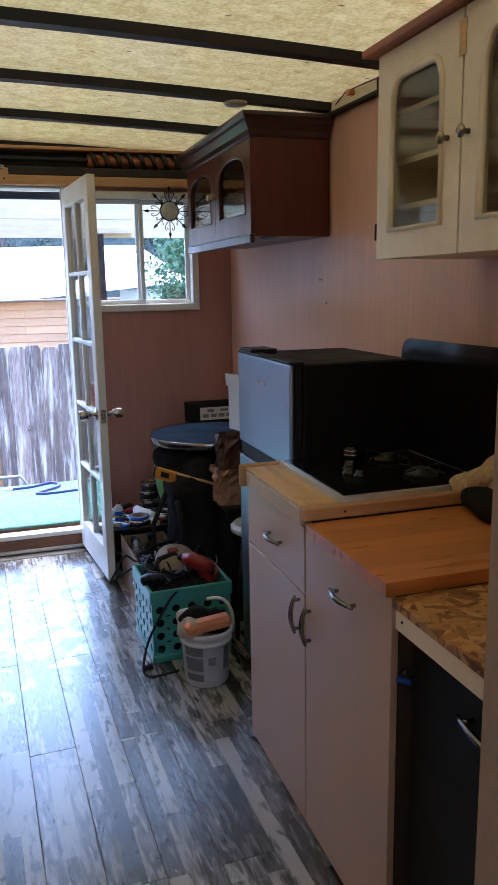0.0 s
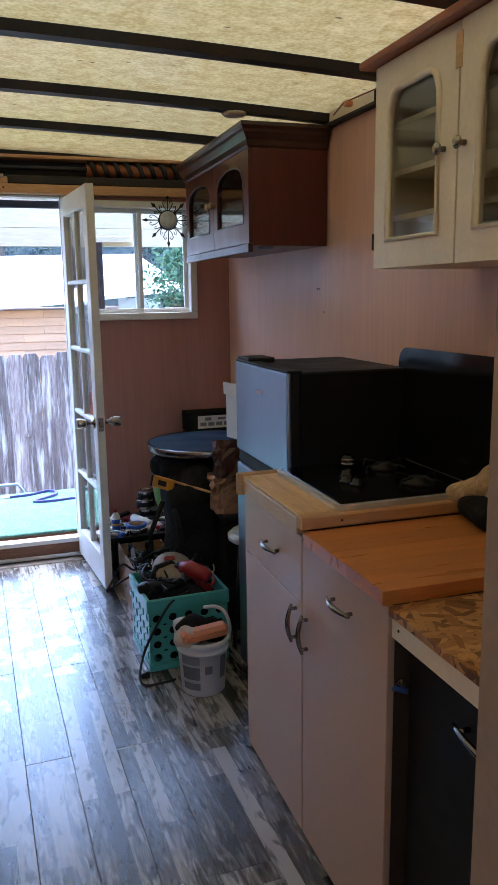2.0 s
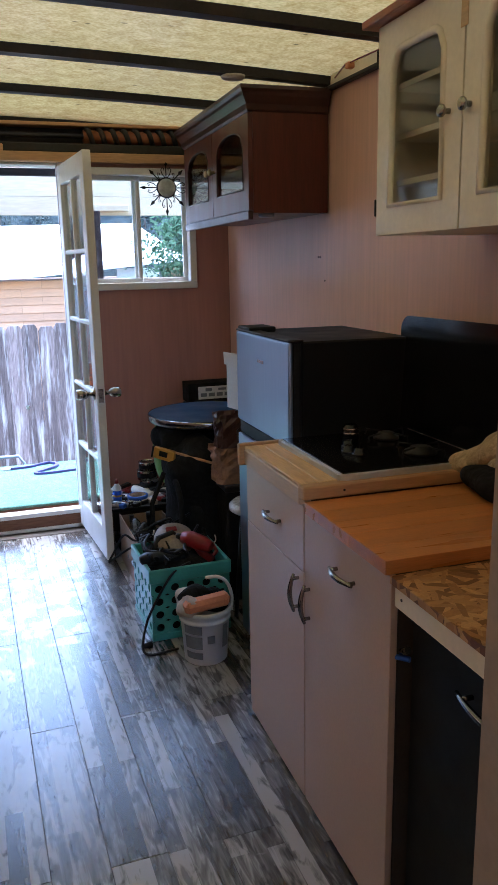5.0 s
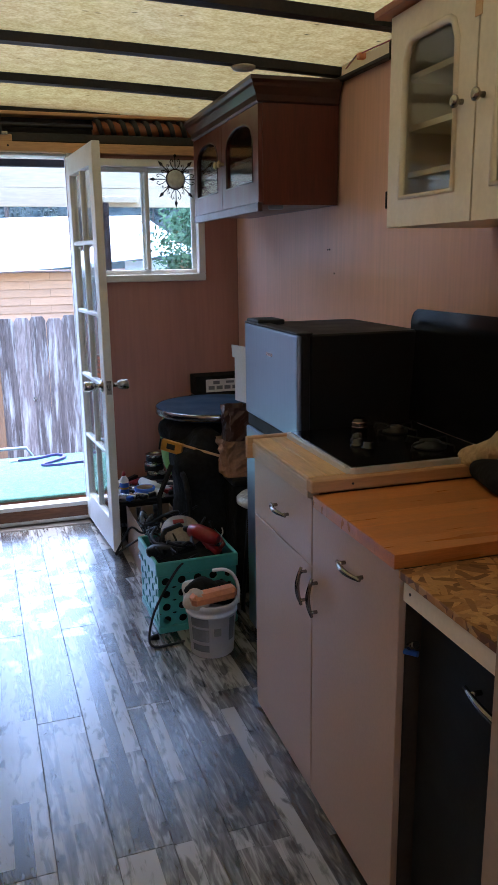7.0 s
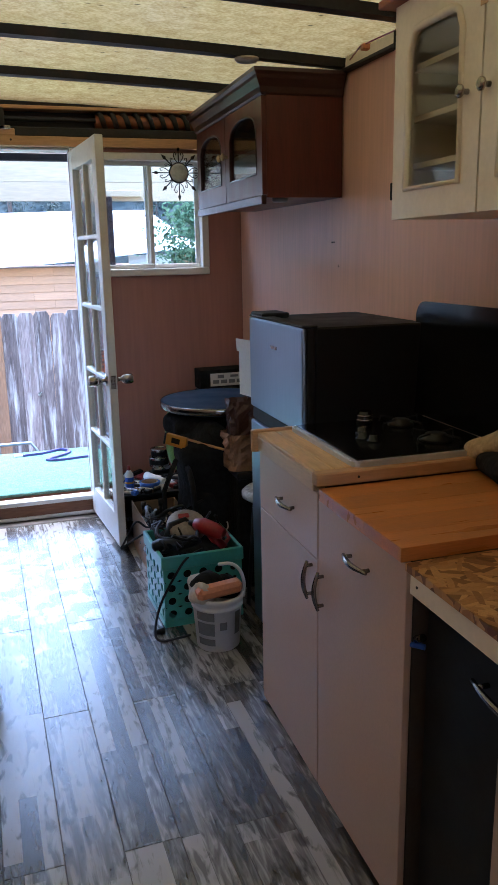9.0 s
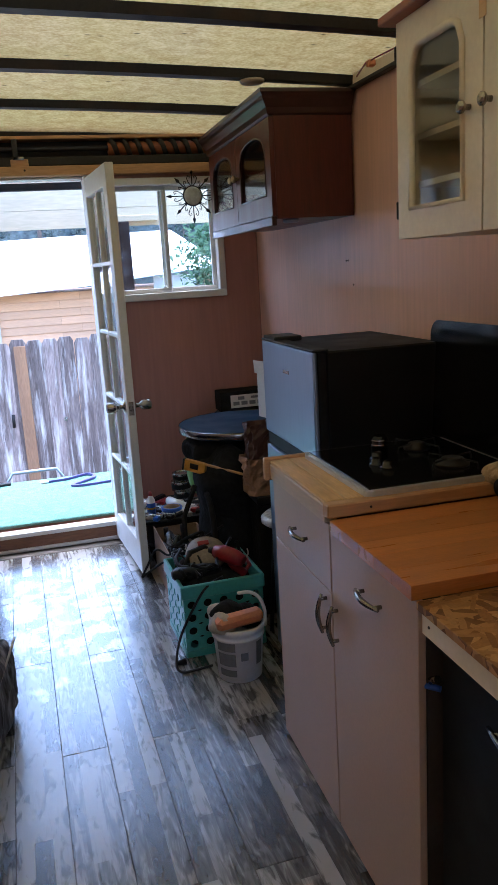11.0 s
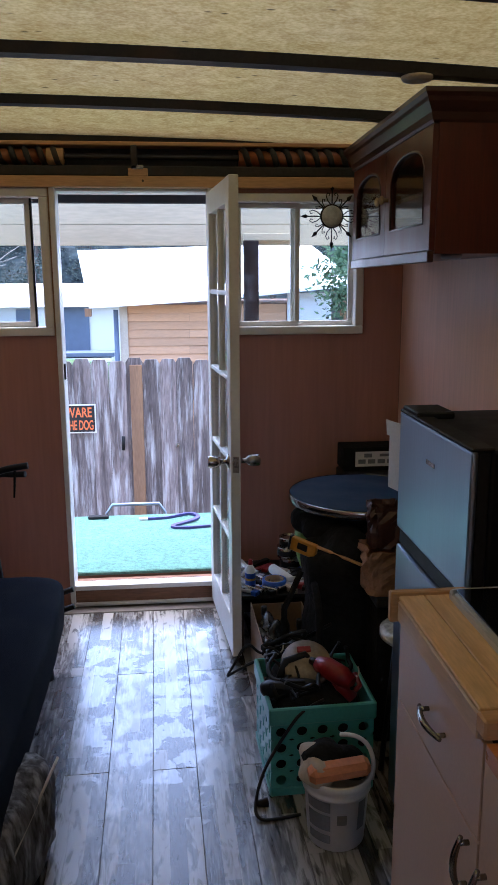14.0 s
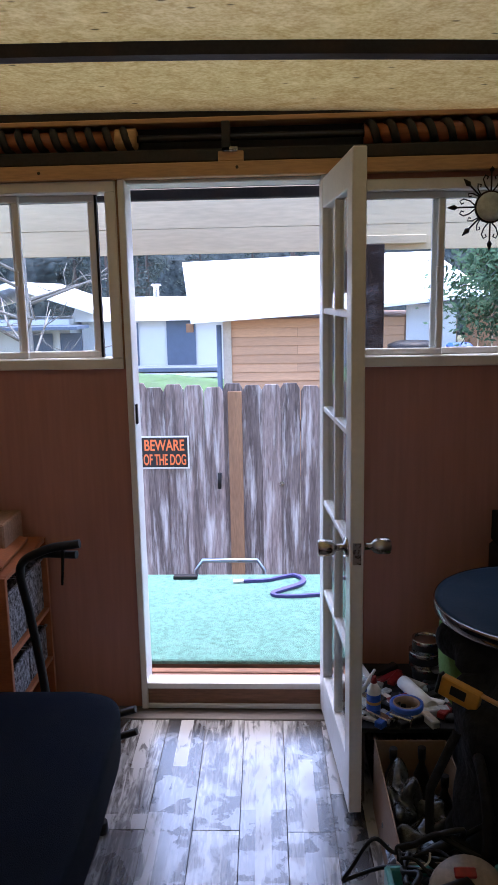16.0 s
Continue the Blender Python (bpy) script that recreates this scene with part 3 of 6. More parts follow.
floor = struct("floor", cbox(XL, XR + 0.25, YS, 4.60, -0.08, -0.004), LAM_IN, "grey weathered wood-look plank floor, scuffed and glossy")
# unseen south end: its opening is added to let fill light in
wall_south = struct("wall_south", cbox(XL, XR + 0.3, YS - 0.08, YS, 0, 1.5), WALLP, "unseen pinkish brown panelled end wall with an opening added for fill light")
for x0, x1, z0, z1 in ((XL, -0.6, 1.5, 2.6), (0.6, XR + 0.3, 1.5, 2.6), (-0.6, 0.6, 2.05, 2.6)):
    part("panel", cbox(x0, x1, YS - 0.08, YS, z0, z1), WALLP, wall_south)
wall_west = struct("wall_west", cbox(XL - 0.06, XL, YS, 4.80, -0.08, 2.6), WALLP, "pinkish brown panelled side wall")
wall_east = struct("wall_east", skew(cbox(XR + 0.008, XR + 0.06, YS, 4.80, -0.08, 2.6)), LAM_IN, "pinkish brown wood-grain panelling, screwed to the side wall")
for y0, y1 in ((-1.60, -0.47), (-0.47, 0.747), (0.747, 1.962), (1.962, 4.65)):
    part("panel", skew(cbox(XR, XR + 0.008, y0 + 0.003, y1 - 0.003, 0, 2.30, 0.001)), WALLP, wall_east)
scr = bms()
for y, z in ((3.33, 1.607), (3.35, 1.607), (3.28, 1.50), (1.985, 1.47), (1.94, 1.47)):
    lathe(scr, [(0.004, -0.003), (0.004, 0.0)], (XR, y, z), "x", 8)
part("screw_head", skew(scr), STEEL_DK, wall_east)
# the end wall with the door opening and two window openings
wall_north = struct("wall_north", cbox(XL, -0.264, YN, 4.75, 0, 1.45), WALLN, "panelled end wall round an open doorway, shaded to rust brown")
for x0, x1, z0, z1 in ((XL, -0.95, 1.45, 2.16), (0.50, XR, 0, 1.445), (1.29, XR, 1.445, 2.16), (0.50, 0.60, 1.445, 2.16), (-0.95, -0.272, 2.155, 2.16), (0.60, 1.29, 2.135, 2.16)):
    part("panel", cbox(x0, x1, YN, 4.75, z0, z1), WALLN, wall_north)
part("header", cbox(XL, XR, 4.74, 4.80, 2.16, 2.6), STEEL_DK, wall_north)
# lintel, rails, jambs
trim = struct("trim", cbox(XL, XR, 4.605, 4.66, 2.160, 2.212, 0.003), PINE_X, "raw pine lintel board with nail holes over the doorway")
part("nail_hole", lathe(bms(), [(0.006, -0.002), (0.006, 0)], (-0.55, 4.605, 2.186), "y", 8), LAM_IN, trim)
part("nail_hole", lathe(bms(), [(0.006, -0.002), (0.006, 0)], (0.19, 4.605, 2.19), "y", 8), LAM_IN, trim)
struct("trim_top", cbox(XL, XR, 4.635, 4.74, 2.356, 2.374, 0.003), PINE_X, "thin stained batten under the roof edge")
struct("door_jamb_west", cbox(-0.263, -0.236, 4.625, 4.745, 0.0, 2.160, 0.003), WHITEP, "white painted door jamb with a brown edge")
struct("door_jamb_east", cbox(0.500, 0.548, 4.625, 4.78, 0.095, 2.160, 0.003), WHITEP, "white timber door jamb")
struct("door_head", cbox(-0.238, 0.500, 4.66, 4.78, 2.146, 2.160, 0.003), WHITEP, "white timber door head")
sill = struct("door_sill", cbox(-0.236, 0.53, 4.634, 4.76, 0.0, 0.098, 0.003), DECKWD, "worn timber door sill")
part("sill_board", cbox(-0.236, 0.51, 4.618, 4.69, 0.099, 0.128, 0.004), WHITEP, sill, "white painted sill board")
part("sill_lip", cbox(-0.236, 0.51, 4.622, 4.633, 0.007, 0.030, 0.004), WHITEP, sill, "chipped white paint lip")
struct("threshold_strip", cbox(XL, XR, 4.548, 4.648, -0.06, 0.005, 0.002), GREYSTRIP, "grey brown floor strip before the sill")



# curved fibreglass roof and its steel bows
def roof_z(x):
    return 2.427 - 0.018 * (x + 0.5) - 0.012 * x * x


bm = bms()
NX, NY = 26, 40
grid = [[bm.verts.new((XL - 0.05 + (XR + 0.4 - XL) * i / NX, YS - 0.1 + (4.85 - YS) * j / NY, roof_z(XL - 0.05 + (XR + 0.4 - XL) * i / NX) + 0.004 * noise.noise((i * 0.5, j * 0.6, 0)))) for j in range(NY + 1)] for i in range(NX + 1)]
for i in range(NX):
    for j in range(NY):
        bm.faces.new((grid[i][j], grid[i + 1][j], grid[i + 1][j + 1], grid[i][j + 1])).smooth = True
ceiling = struct("ceiling", bm, ROOF, "translucent yellowed fibreglass roof sheet glowing with daylight")
for k in range(8):
    y = 3.92 - 0.68 * k
    bm = bms()
    pts = [(XL + (XR + 0.25 - XL) * i / 16) for i in range(17)]
    a = [[bm.verts.new((x, y + dy, roof_z(x) + dz)) for dy, dz in ((-0.034, -0.006), (-0.028, -0.040), (0.028, -0.040), (0.034, -0.006))] for x in pts]
    for p, q in zip(a, a[1:]):
        for i in range(4):
            bm.faces.new((p[i], p[(i + 1) % 4], q[(i + 1) % 4], q[i]))
    bm.faces.new(a[0])
    bm.faces.new(a[-1][::-1])
    struct("roof_bow", bm, STEEL_DK, "dark steel roof bow across the ceiling")
struct("cornice_east", skew(cbox(XR - 0.03, XR, YS, 4.6, 2.298, 2.314, 0.003)), STEEL_DK, "dark steel rail at the top of the wall")
struct("edge_strip_east", skew(cbox(XR - 0.012, XR + 0.004, YS, 4.6, 2.3145, 2.362, 0.002)), CREAM, "pale strip between the wall and the roof sheet")
struct("cornice_west", cbox(XL, XL + 0.03, YS, 4.6, 2.285, 2.36, 0.003), STEEL_DK, "dark steel rail at the top of the wall")

# roll-door gear over the lintel
gear = thing("roller_shaft", (0.2, 4.66, 2.212), "dark steel roll-up door shaft with coil springs over the doorway", "door gear")
part("channel", cbox(XL, XR, 4.62, 4.74, 2.213, 2.262, 0.006), STEEL_DK, gear)
part("shaft", tube(bms(), [(XL, 4.665, 2.307), (XR, 4.665, 2.307)], 0.014, 12), STEEL_DK, gear)
for x0, x1 in ((-1.05, -0.19), (0.66, 1.42)):
    bm = bms()
    turns = int((x1 - x0) / 0.064)
    pts = []
    for i in range(turns * 10 + 1):
        a = 2 * math.pi * i / 10
        pts.append((x0 + (x1 - x0) * i / (turns * 10), 4.665 + 0.036 * math.cos(a), 2.307 + 0.036 * math.sin(a)))
    tube(bm, pts, 0.0155, 6)
    part("coil_spring", bm, STEEL_DK, gear)
    part("spring_core", tube(bms(), [(x0, 4.684, 2.307), (x1, 4.684, 2.307)], 0.038, 10), OAK, gear, "orange-brown backing behind the coils")
part("end_plug", lathe(bms(), [(0.04, 0), (0.04, 0.075), (0.03, 0.08)], (-0.265, 4.665, 2.307), "x", 16), PINE_X, gear)
part("block", cbox(0.12, 0.215, 4.612, 4.66, 2.212, 2.25, 0.004), PINE_X, gear)
part("bracket", cbox(0.135, 0.165, 4.60, 4.68, 2.245, 2.352, 0.003), STEEL_DK, gear)
part("bracket_foot", cbox(0.135, 0.195, 4.60, 4.66, 2.245, 2.262, 0.003), BRASSY, gear)


# ---- windows ----
def window(name, x0, x1, z0, z1, xm, gap=0.0):
    """A two-light sliding window in the end wall."""
    w = tagged(part(name, cbox(x0, x1, 4.70, 4.705, z0, z0 + 0.004), VINYL, None), "white vinyl sliding window with smudged panes", "window", kind="structure")
    f = 0.042
    bm = bms()
    for a, b, c, d in ((x0, x1, z0, z0 + f), (x0, x1, z1 - f, z1), (x0, x0 + f, z0 + f, z1 - f), (x1 - f, x1, z0 + f, z1 - f)):
        box(bm, a, b, 4.625, 4.735, c, d, 0.004)
    part("window_frame", bm, VINYL, w)
    for side, (a, b, y) in enumerate(((x0 + f, xm + 0.022, 4.665), (xm - 0.022, x1 - f - gap, 4.69))):
        bm = bms()
        s = 0.026
        for p, q, c, d in ((a, b, z0 + f, z0 + f + s), (a, b, z1 - f - s, z1 - f), (a, a + s, z0 + f + s, z1 - f - s), (b - s, b, z0 + f + s, z1 - f - s)):
            box(bm, p, q, y, y + 0.02, c, d, 0.003)
        sash = part("sash", bm, VINYL, w)
        pane = part("pane", cbox(a + s, b - s, y + 0.008, y + 0.012, z0 + f + s, z1 - f - s), GLASS, w)
        pane.visible_shadow = False
    if gap:
        part("gasket", cbox(x1 - f - gap + 0.001, x1 - f - gap + 0.010, 4.688, 4.712, z0 + f, z1 - f, 0.001), BLACKP, w, "black rubber seal on the sash edge")
    part("latch", cbox(xm - 0.008, xm + 0.008, 4.65, 4.666, (z0 + z1) / 2 - 0.03, (z0 + z1) / 2 + 0.03, 0.003), VINYL, w)
    return w


window("window_1", -0.95, -0.272, 1.452, 2.158, -0.68, 0.056)
window("window_2", 0.60, 1.292, 1.445, 2.138, 0.945)

# ---- the open glazed door ----
HX, HY, FX, FY = 0.492, 4.622, 0.556, 3.930
LEN = math.hypot(FX - HX, FY - HY)
DM = Matrix.Translation((HX, HY, 0)) @ Matrix.Rotation(math.atan2(FY - HY, FX - HX), 4, "Z")
door = tagged(part("door_1", cbox(0, 0.085, 0.0, 0.042, 0.03, 2.135, 0.003, DM), WHITEP, None), "white glazed French door standing open, ten panes, metal knobs", "door", kind="structure")
part("stile", cbox(LEN - 0.085, LEN, 0, 0.042, 0.03, 2.135, 0.003, DM), WHITEP, door)
part("rail", cbox(0.085, LEN - 0.085, 0.001, 0.041, 0.03, 0.20, 0.003, DM), WHITEP, door)
part("rail", cbox(0.085, LEN - 0.085, 0.001, 0.041, 2.03, 2.135, 0.003, DM), WHITEP, door)
part("muntin", cbox(LEN / 2 - 0.011, LEN / 2 + 0.011, 0.004, 0.038, 0.20, 2.03, 0.004, DM), WHITEP, door)
for k in range(1, 5):
    z = 0.20 + (2.03 - 0.20) * k / 5
    part("muntin", cbox(0.085, LEN - 0.085, 0.003, 0.039, z - 0.011, z + 0.011, 0.004, DM), WHITEP, door)
for k in range(5):
    for a, b in ((0.085, LEN / 2 - 0.011), (LEN / 2 + 0.011, LEN - 0.085)):
        z0, z1 = 0.20 + 1.83 * k / 5 + 0.011, 0.20 + 1.83 * (k + 1) / 5 - 0.011
        pane = part("pane", cbox(a, b, 0.019, 0.023, z0, z1, 0, DM), GLASS, door)
        pane.visible_shadow = False
KX, KZ = LEN - 0.055, 0.936
knob = bms()
for s in (-1, 1):
    y = 0.021 + s * 0.021
    pr = [(0.032, 0), (0.032, 0.006 * s), (0.012, 0.012 * s), (0.011, 0.035 * s), (0.02, 0.042 * s), (0.026, 0.055 * s), (0.027, 0.09 * s), (0.022, 0.095 * s)]
    lathe(knob, pr, (KX, y, KZ), "y", 18)
bmesh.ops.transform(knob, verts=knob.verts, matrix=DM)
part("door_knob", knob, BRASSY, door, "worn nickel door knob pair")
part("latch_plate", cbox(LEN - 0.001, LEN + 0.003, 0.008, 0.034, KZ - 0.04, KZ + 0.03, 0, DM), BRASSY, door)
part("jamb_edge", cbox(-0.271, -0.264, 4.628, 4.65, 1.45, 2.16, 0.001), BROWNWD, bpy.data.objects["door_jamb_west"])
part("hinge", cbox(-0.236, -0.228, 4.64, 4.66, 1.23, 1.31, 0.002), STEEL_DK, bpy.data.objects["door_jamb_west"])

# partition jamb beside the camera's first stand
jamb = struct("partition", cbox(0.640, XR + 0.12, 0.52, 0.64, 0, 2.28), WALLP, "panelled partition with a tan casing, its colour darkened for shade")
part("casing", cbox(0.600, 0.638, 0.50, 0.658, 0, 2.28, 0.004), CASING, jamb)
part("casing", cbox(0.618, 0.70, 0.659, 0.672, 0, 2.28, 0.004), CASING, jamb)


# ---- kitchen side ----
def bow_handle(bm, a, b, out, r=0.006, thick=0.010):
    """A bowed cabinet handle from a to b standing off by the vector out."""
    a, b, out = Vector(a), Vector(b), Vector(out)
    pts, rs = [], []
    for i in range(11):
        u = i / 10
        pts.append(a.lerp(b, u) + out * (0.55 + 0.45 * math.sin(math.pi * u)))
        rs.append(r * (0.75 + 0.5 * math.sin(math.pi * u)))
    tube(bm, pts, rs, 8)
    for p in (a.lerp(b, 0.12), a.lerp(b, 0.88)):
        tube(bm, [p, p + out * 0.75], r * 0.9, 8)
    return bm


FXC = 0.844
for idx, (y0, y1, label) in enumerate(((1.825, 2.330, "beige laminate base cabinet with a drawer and bowed handles"), (1.324, 1.821, "beige laminate base cabinet with one tall door under a wooden top"))):
    c = thing("base_cabinet", (1.15, (y0 + y1) / 2, 0), label, "cabinet", "base cabinets under the worktop")
    part("body", cbox(FXC + 0.02, 1.47, y0 + 0.002, y1 - 0.002, 0.0, 0.915), LAM_IN, c)
    if idx == 0:
        part("side_panel", cbox(FXC + 0.004, 1.47, y1 - 0.003, y1 + 0.012, 0.03, 0.93), LAMIN, c)
        d = part("door", cbox(FXC, FXC + 0.018, y0 + 0.002, y1 - 0.002, 0.012, 0.728, 0.0015), LAMIN, c)
        dr = part("drawer", cbox(FXC, FXC + 0.018, y0 + 0.002, y1 - 0.002, 0.732, 0.926, 0.0015), LAMIN, c)
        part("handle", bow_handle(bms(), (FXC, 1.865, 0.715), (FXC, 1.865, 0.600), (-0.028, 0, 0)), CHROME, d)
        part("handle", bow_handle(bms(), (FXC, 2.125, 0.826), (FXC, 1.995, 0.826), (-0.028, 0, 0)), CHROME, dr)
    else:
        d = part("door", cbox(FXC, FXC + 0.018, y0 + 0.002, y1 - 0.002, 0.012, 0.914, 0.0015), LAMIN, c)
        part("handle", bow_handle(bms(), (FXC, 1.784, 0.712), (FXC, 1.784, 0.598), (-0.028, 0, 0)), CHROME, d)
        part("handle", bow_handle(bms(), (FXC, 1.62, 0.828), (FXC, 1.49, 0.828), (-0.028, 0, 0)), CHROME, d)
    part("toe_board", cbox(FXC + 0.012, FXC + 0.03, y0, y1, 0.0, 0.03), PINE_X, c)

pine = thing("pine_stand", (1.1, 2.04, 0.93), "raw pine plank platform under the cooktop on the base cabinet", "platform")
part("front_board", cbox(0.832, 0.87, 1.832, 2.318, 0.930, 0.980, 0.003), PALEBD, pine, "pale painted front edge board")
for k in range(4):
    part("plank", cbox(0.834 + 0.062 * k, 0.894 + 0.062 * k, 1.83, 2.318, 0.981, 0.991, 0.002), PINE, pine)
part("plank", cbox(1.084, 1.47, 1.83, 2.318, 0.979, 0.987, 0.002), PINE, pine)
part("end_board", cbox(0.828, 1.46, 1.790, 1.828, 0.953, 0.990, 0.004), PINE_X, pine, "knotty pine end board")
part("far_board", cbox(0.815, 1.0, 2.32, 2.340, 0.925, 0.999, 0.003), PINE_X, pine)
part("screw_head", lathe(bms(), [(0.0035, -0.001), (0.0035, 0.002)], (0.95, 1.7895, 0.972), "y", 10), STEEL_DK, pine)

cook = thing("cooktop", (1.2, 2.05, 0.989), "black glass two-burner cooktop with a steel rim and raised lid", "cooktop")
bm = cbox(0.945, 1.43, 1.812, 2.316, 0.988, 1.005, 0.035, None, 4)
for v in bm.verts:
    v.co.z = 0.988 if v.co.z < 0.9965 else 1.005
part("rim", bm, PALESTEEL, cook, "brushed steel rim")
part("glass_top", cbox(0.962, 1.42, 1.828, 2.30, 1.0052, 1.0092, 0.001), BLACKG, cook)
bm = bms()
prof = [(y, z) for y, z in [(1.76, 1.006), (2.36, 1.006), (2.384, 1.26)]] + [(2.392 - 0.05 + 0.05 * math.cos(radians(a)), 1.345 + 0.05 * math.sin(radians(a))) for a in range(0, 91, 18)] + [(1.80, 1.397), (1.76, 1.36)]
prism(bm, prof, "x", 1.432, 1.440)
bmesh.ops.rotate(bm, verts=bm.verts, cent=(1.44, 2.0, 1.006), matrix=Matrix.Rotation(radians(3), 3, "Y"))
lid = part("lid", bm, BLACKG, cook, "black glass lid standing open")
for x, y in ((1.115, 2.11), (1.085, 2.045), (1.10, 2.0)):
    part("knob", lathe(bms(), [(0.024, 0), (0.024, 0.005), (0.018, 0.008), (0.016, 0.020), (0.012, 0.022)], (x, y, 1.0092), "z", 18), BLACKG, cook)
for x, y, r in ((1.28, 2.17, 0.042), (1.28, 1.95, 0.05)):
    b = part("burner", lathe(bms(), [(r, 0), (r, 0.008), (r * 0.7, 0.012), (r * 0.65, 0.02), (r * 0.4, 0.024)], (x, y, 1.0092), "z", 24), STEEL_DK, cook)
    for a in range(4):
        c, s = math.cos(a * math.pi / 2 + 0.4), math.sin(a * math.pi / 2 + 0.4)
        part("pan_support", tube(bms(), [(x + 0.09 * c, y + 0.09 * s, 1.010), (x + 0.085 * c, y + 0.085 * s, 1.029), (x + 0.03 * c, y + 0.03 * s, 1.031)], 0.003, 6), BLACK, cook)
part("lighter_cap", lathe(bms(), [(0.026, 0), (0.026, 0.050), (0.02, 0.054), (0.02, 0.058)], (1.15, 2.17, 1.0092), "z", 18), BLACKG, cook)
for z in (1.036, 1.050):
    part("cap_band", lathe(bms(), [(0.0265, 0), (0.027, 0.001), (0.027, 0.006), (0.0265, 0.007)], (1.15, 2.17, z), "z", 18, True), BRASSY, cook, "pale metal band")

wt = thing("worktop", (1.15, 1.56, 0.918), "orange-brown varnished butcher block worktop", "worktop")
for k in range(5):
    y0, y1 = 1.331 + 0.0916 * k, 1.331 + 0.0916 * (k + 1)
    part("stave", cbox(0.832, 1.47, y0, y1, 0.918, 0.951, 0.0012, None, 2), BUTCHER, wt)
osb = thing("rough_worktop", (1.15, 1.05, 0.88), "bare chipboard worktop with a pale front rail", "worktop")
part("board", cbox(0.842, 1.47, 0.74, 1.329, 0.899, 0.917, 0.001), OSB, osb)
part("front_rail", cbox(0.850, 0.870, 0.74, 1.321, 0.848, 0.898, 0.002), CREAM, osb)
part("screw_head", lathe(bms(), [(0.0035, -0.001), (0.0035, 0.002)], (0.8495, 1.29, 0.875), "x", 8), STEEL_DK, osb)
srnd = random.Random(52)
verts, faces = [], []
for i in range(520):
    cx, cy, a = srnd.uniform(0.85, 1.46), srnd.uniform(0.75, 1.32), srnd.uniform(0, math.pi)
    L, W, z = srnd.uniform(0.022, 0.06), srnd.uniform(0.005, 0.013), 0.9172 + 0.0000045 * i
    tilt = srnd.uniform(-0.0006, 0.0006)
    n0 = len(verts)
    for u, v in ((-1, -0.7), (-0.8, 0.9), (0.1, 1.0), (0.9, 0.75), (1.0, -0.6), (0.2, -1.0)):
        u, v = u * L * srnd.uniform(0.8, 1.15), v * W * srnd.uniform(0.8, 1.15)
        x, y = cx + u * math.cos(a) - v * math.sin(a), cy + u * math.sin(a) + v * math.cos(a)
        verts.append((min(max(x, 0.8425), 1.4695), min(max(y, 0.7405), 1.3285), z + tilt * u / L))
    faces.append(tuple(range(n0, n0 + 6)))
me = bpy.data.meshes.new("strand")
me.from_pydata(verts, [], faces)
me.materials.append(STRAND)
strands = tagged(new("strand", me), kind="stuff")
strands.parent, strands.matrix_parent_inverse = osb, osb.matrix_basis.inverted()
stick = tagged(part("wood_strip", cbox(-0.004, 0.004, -0.13, 0.13, 0, 0.006, 0.001, pose(1.16, 1.19, 0.9175, 0, 0, -62)), PINE, None), "thin pale wood strip on the chipboard", "strip")
fr2 = thing("small_fridge", (1.15, 1.02, 0), "black compact appliance under the chipboard worktop", "fridge")
part("body", cbox(0.93, 1.45, 0.75, 1.315, 0.0, 0.845, 0.01), BLACK, fr2)
part("door", cbox(0.885, 0.928, 0.755, 1.31, 0.02, 0.84, 0.012), BLACK, fr2)
part("handle", bow_handle(bms(), (0.885, 1.10, 0.762), (0.885, 0.88, 0.762), (-0.035, 0, 0), 0.006), CHROME, fr2)
part("hinge", tube(bms(), [(0.872, 1.322, 0.735), (0.872, 1.295, 0.752)], 0.009, 8), CHROME, fr2)
part("hinge_bolt", tube(bms(), [(0.862, 1.33, 0.722), (0.884, 1.305, 0.722)], 0.007, 8), BLUE, fr2)
bm = blob(bms(), (1.385, 1.70, 1.058), (0.075, 0.135, 0.045), 2.4, 0.42, 13, 26, turn=Matrix.Rotation(radians(-30), 3, "X") @ Matrix.Rotation(radians(12), 3, "Z"), seed=3)
blob(bm, (1.345, 1.80, 1.012), (0.042, 0.058, 0.032), 3.0, 0.2, 14, 14, turn=Matrix.Rotation(radians(-25), 3, "X"), seed=23)
blob(bm, (1.36, 1.62, 1.04), (0.045, 0.085, 0.032), 2.6, 0.25, 12, 14, turn=Matrix.Rotation(radians(-8), 3, "X"), seed=29)
tagged(part("work_glove", bm, SUEDE, None), "crumpled tan suede work glove on a black pouch", "glove")
tagged(part("black_pouch", blob(bms(), (1.36, 1.665, 0.988), (0.095, 0.15, 0.045), 2.6, 0.35, 8, 18, seed=9), BLACKC, None), "soft black pouch lying on the worktop", "pouch")

# two-door fridge
fr = thing("fridge", (1.25, 2.62, 0), "tall black fridge with blue-grey steel doors, freezer above", "fridge")
part("body", cbox(1.055, 1.47, 2.352, 2.925, 0.02, 1.322, 0.006), BLACK, fr)
up = part("freezer_door", cbox(1.003, 1.020, 2.345, 2.93, 0.962, 1.322, 0.008, None, 2), STEEL, fr, "blue-grey steel freezer door")
lo = part("fridge_door", cbox(1.003, 1.020, 2.345, 2.93, 0.03, 0.905, 0.008, None, 2), STEEL, fr, "blue-grey steel fridge door")
part("door_liner", cbox(1.0205, 1.050, 2.349, 2.926, 0.966, 1.320, 0.003), BLACKP, fr)
part("door_liner", cbox(1.0205, 1.050, 2.349, 2.926, 0.034, 0.901, 0.003), BLACKP, fr)
part("grip", cbox(1.012, 1.052, 2.35, 2.925, 0.908, 0.958, 0.004), BLACK, fr)
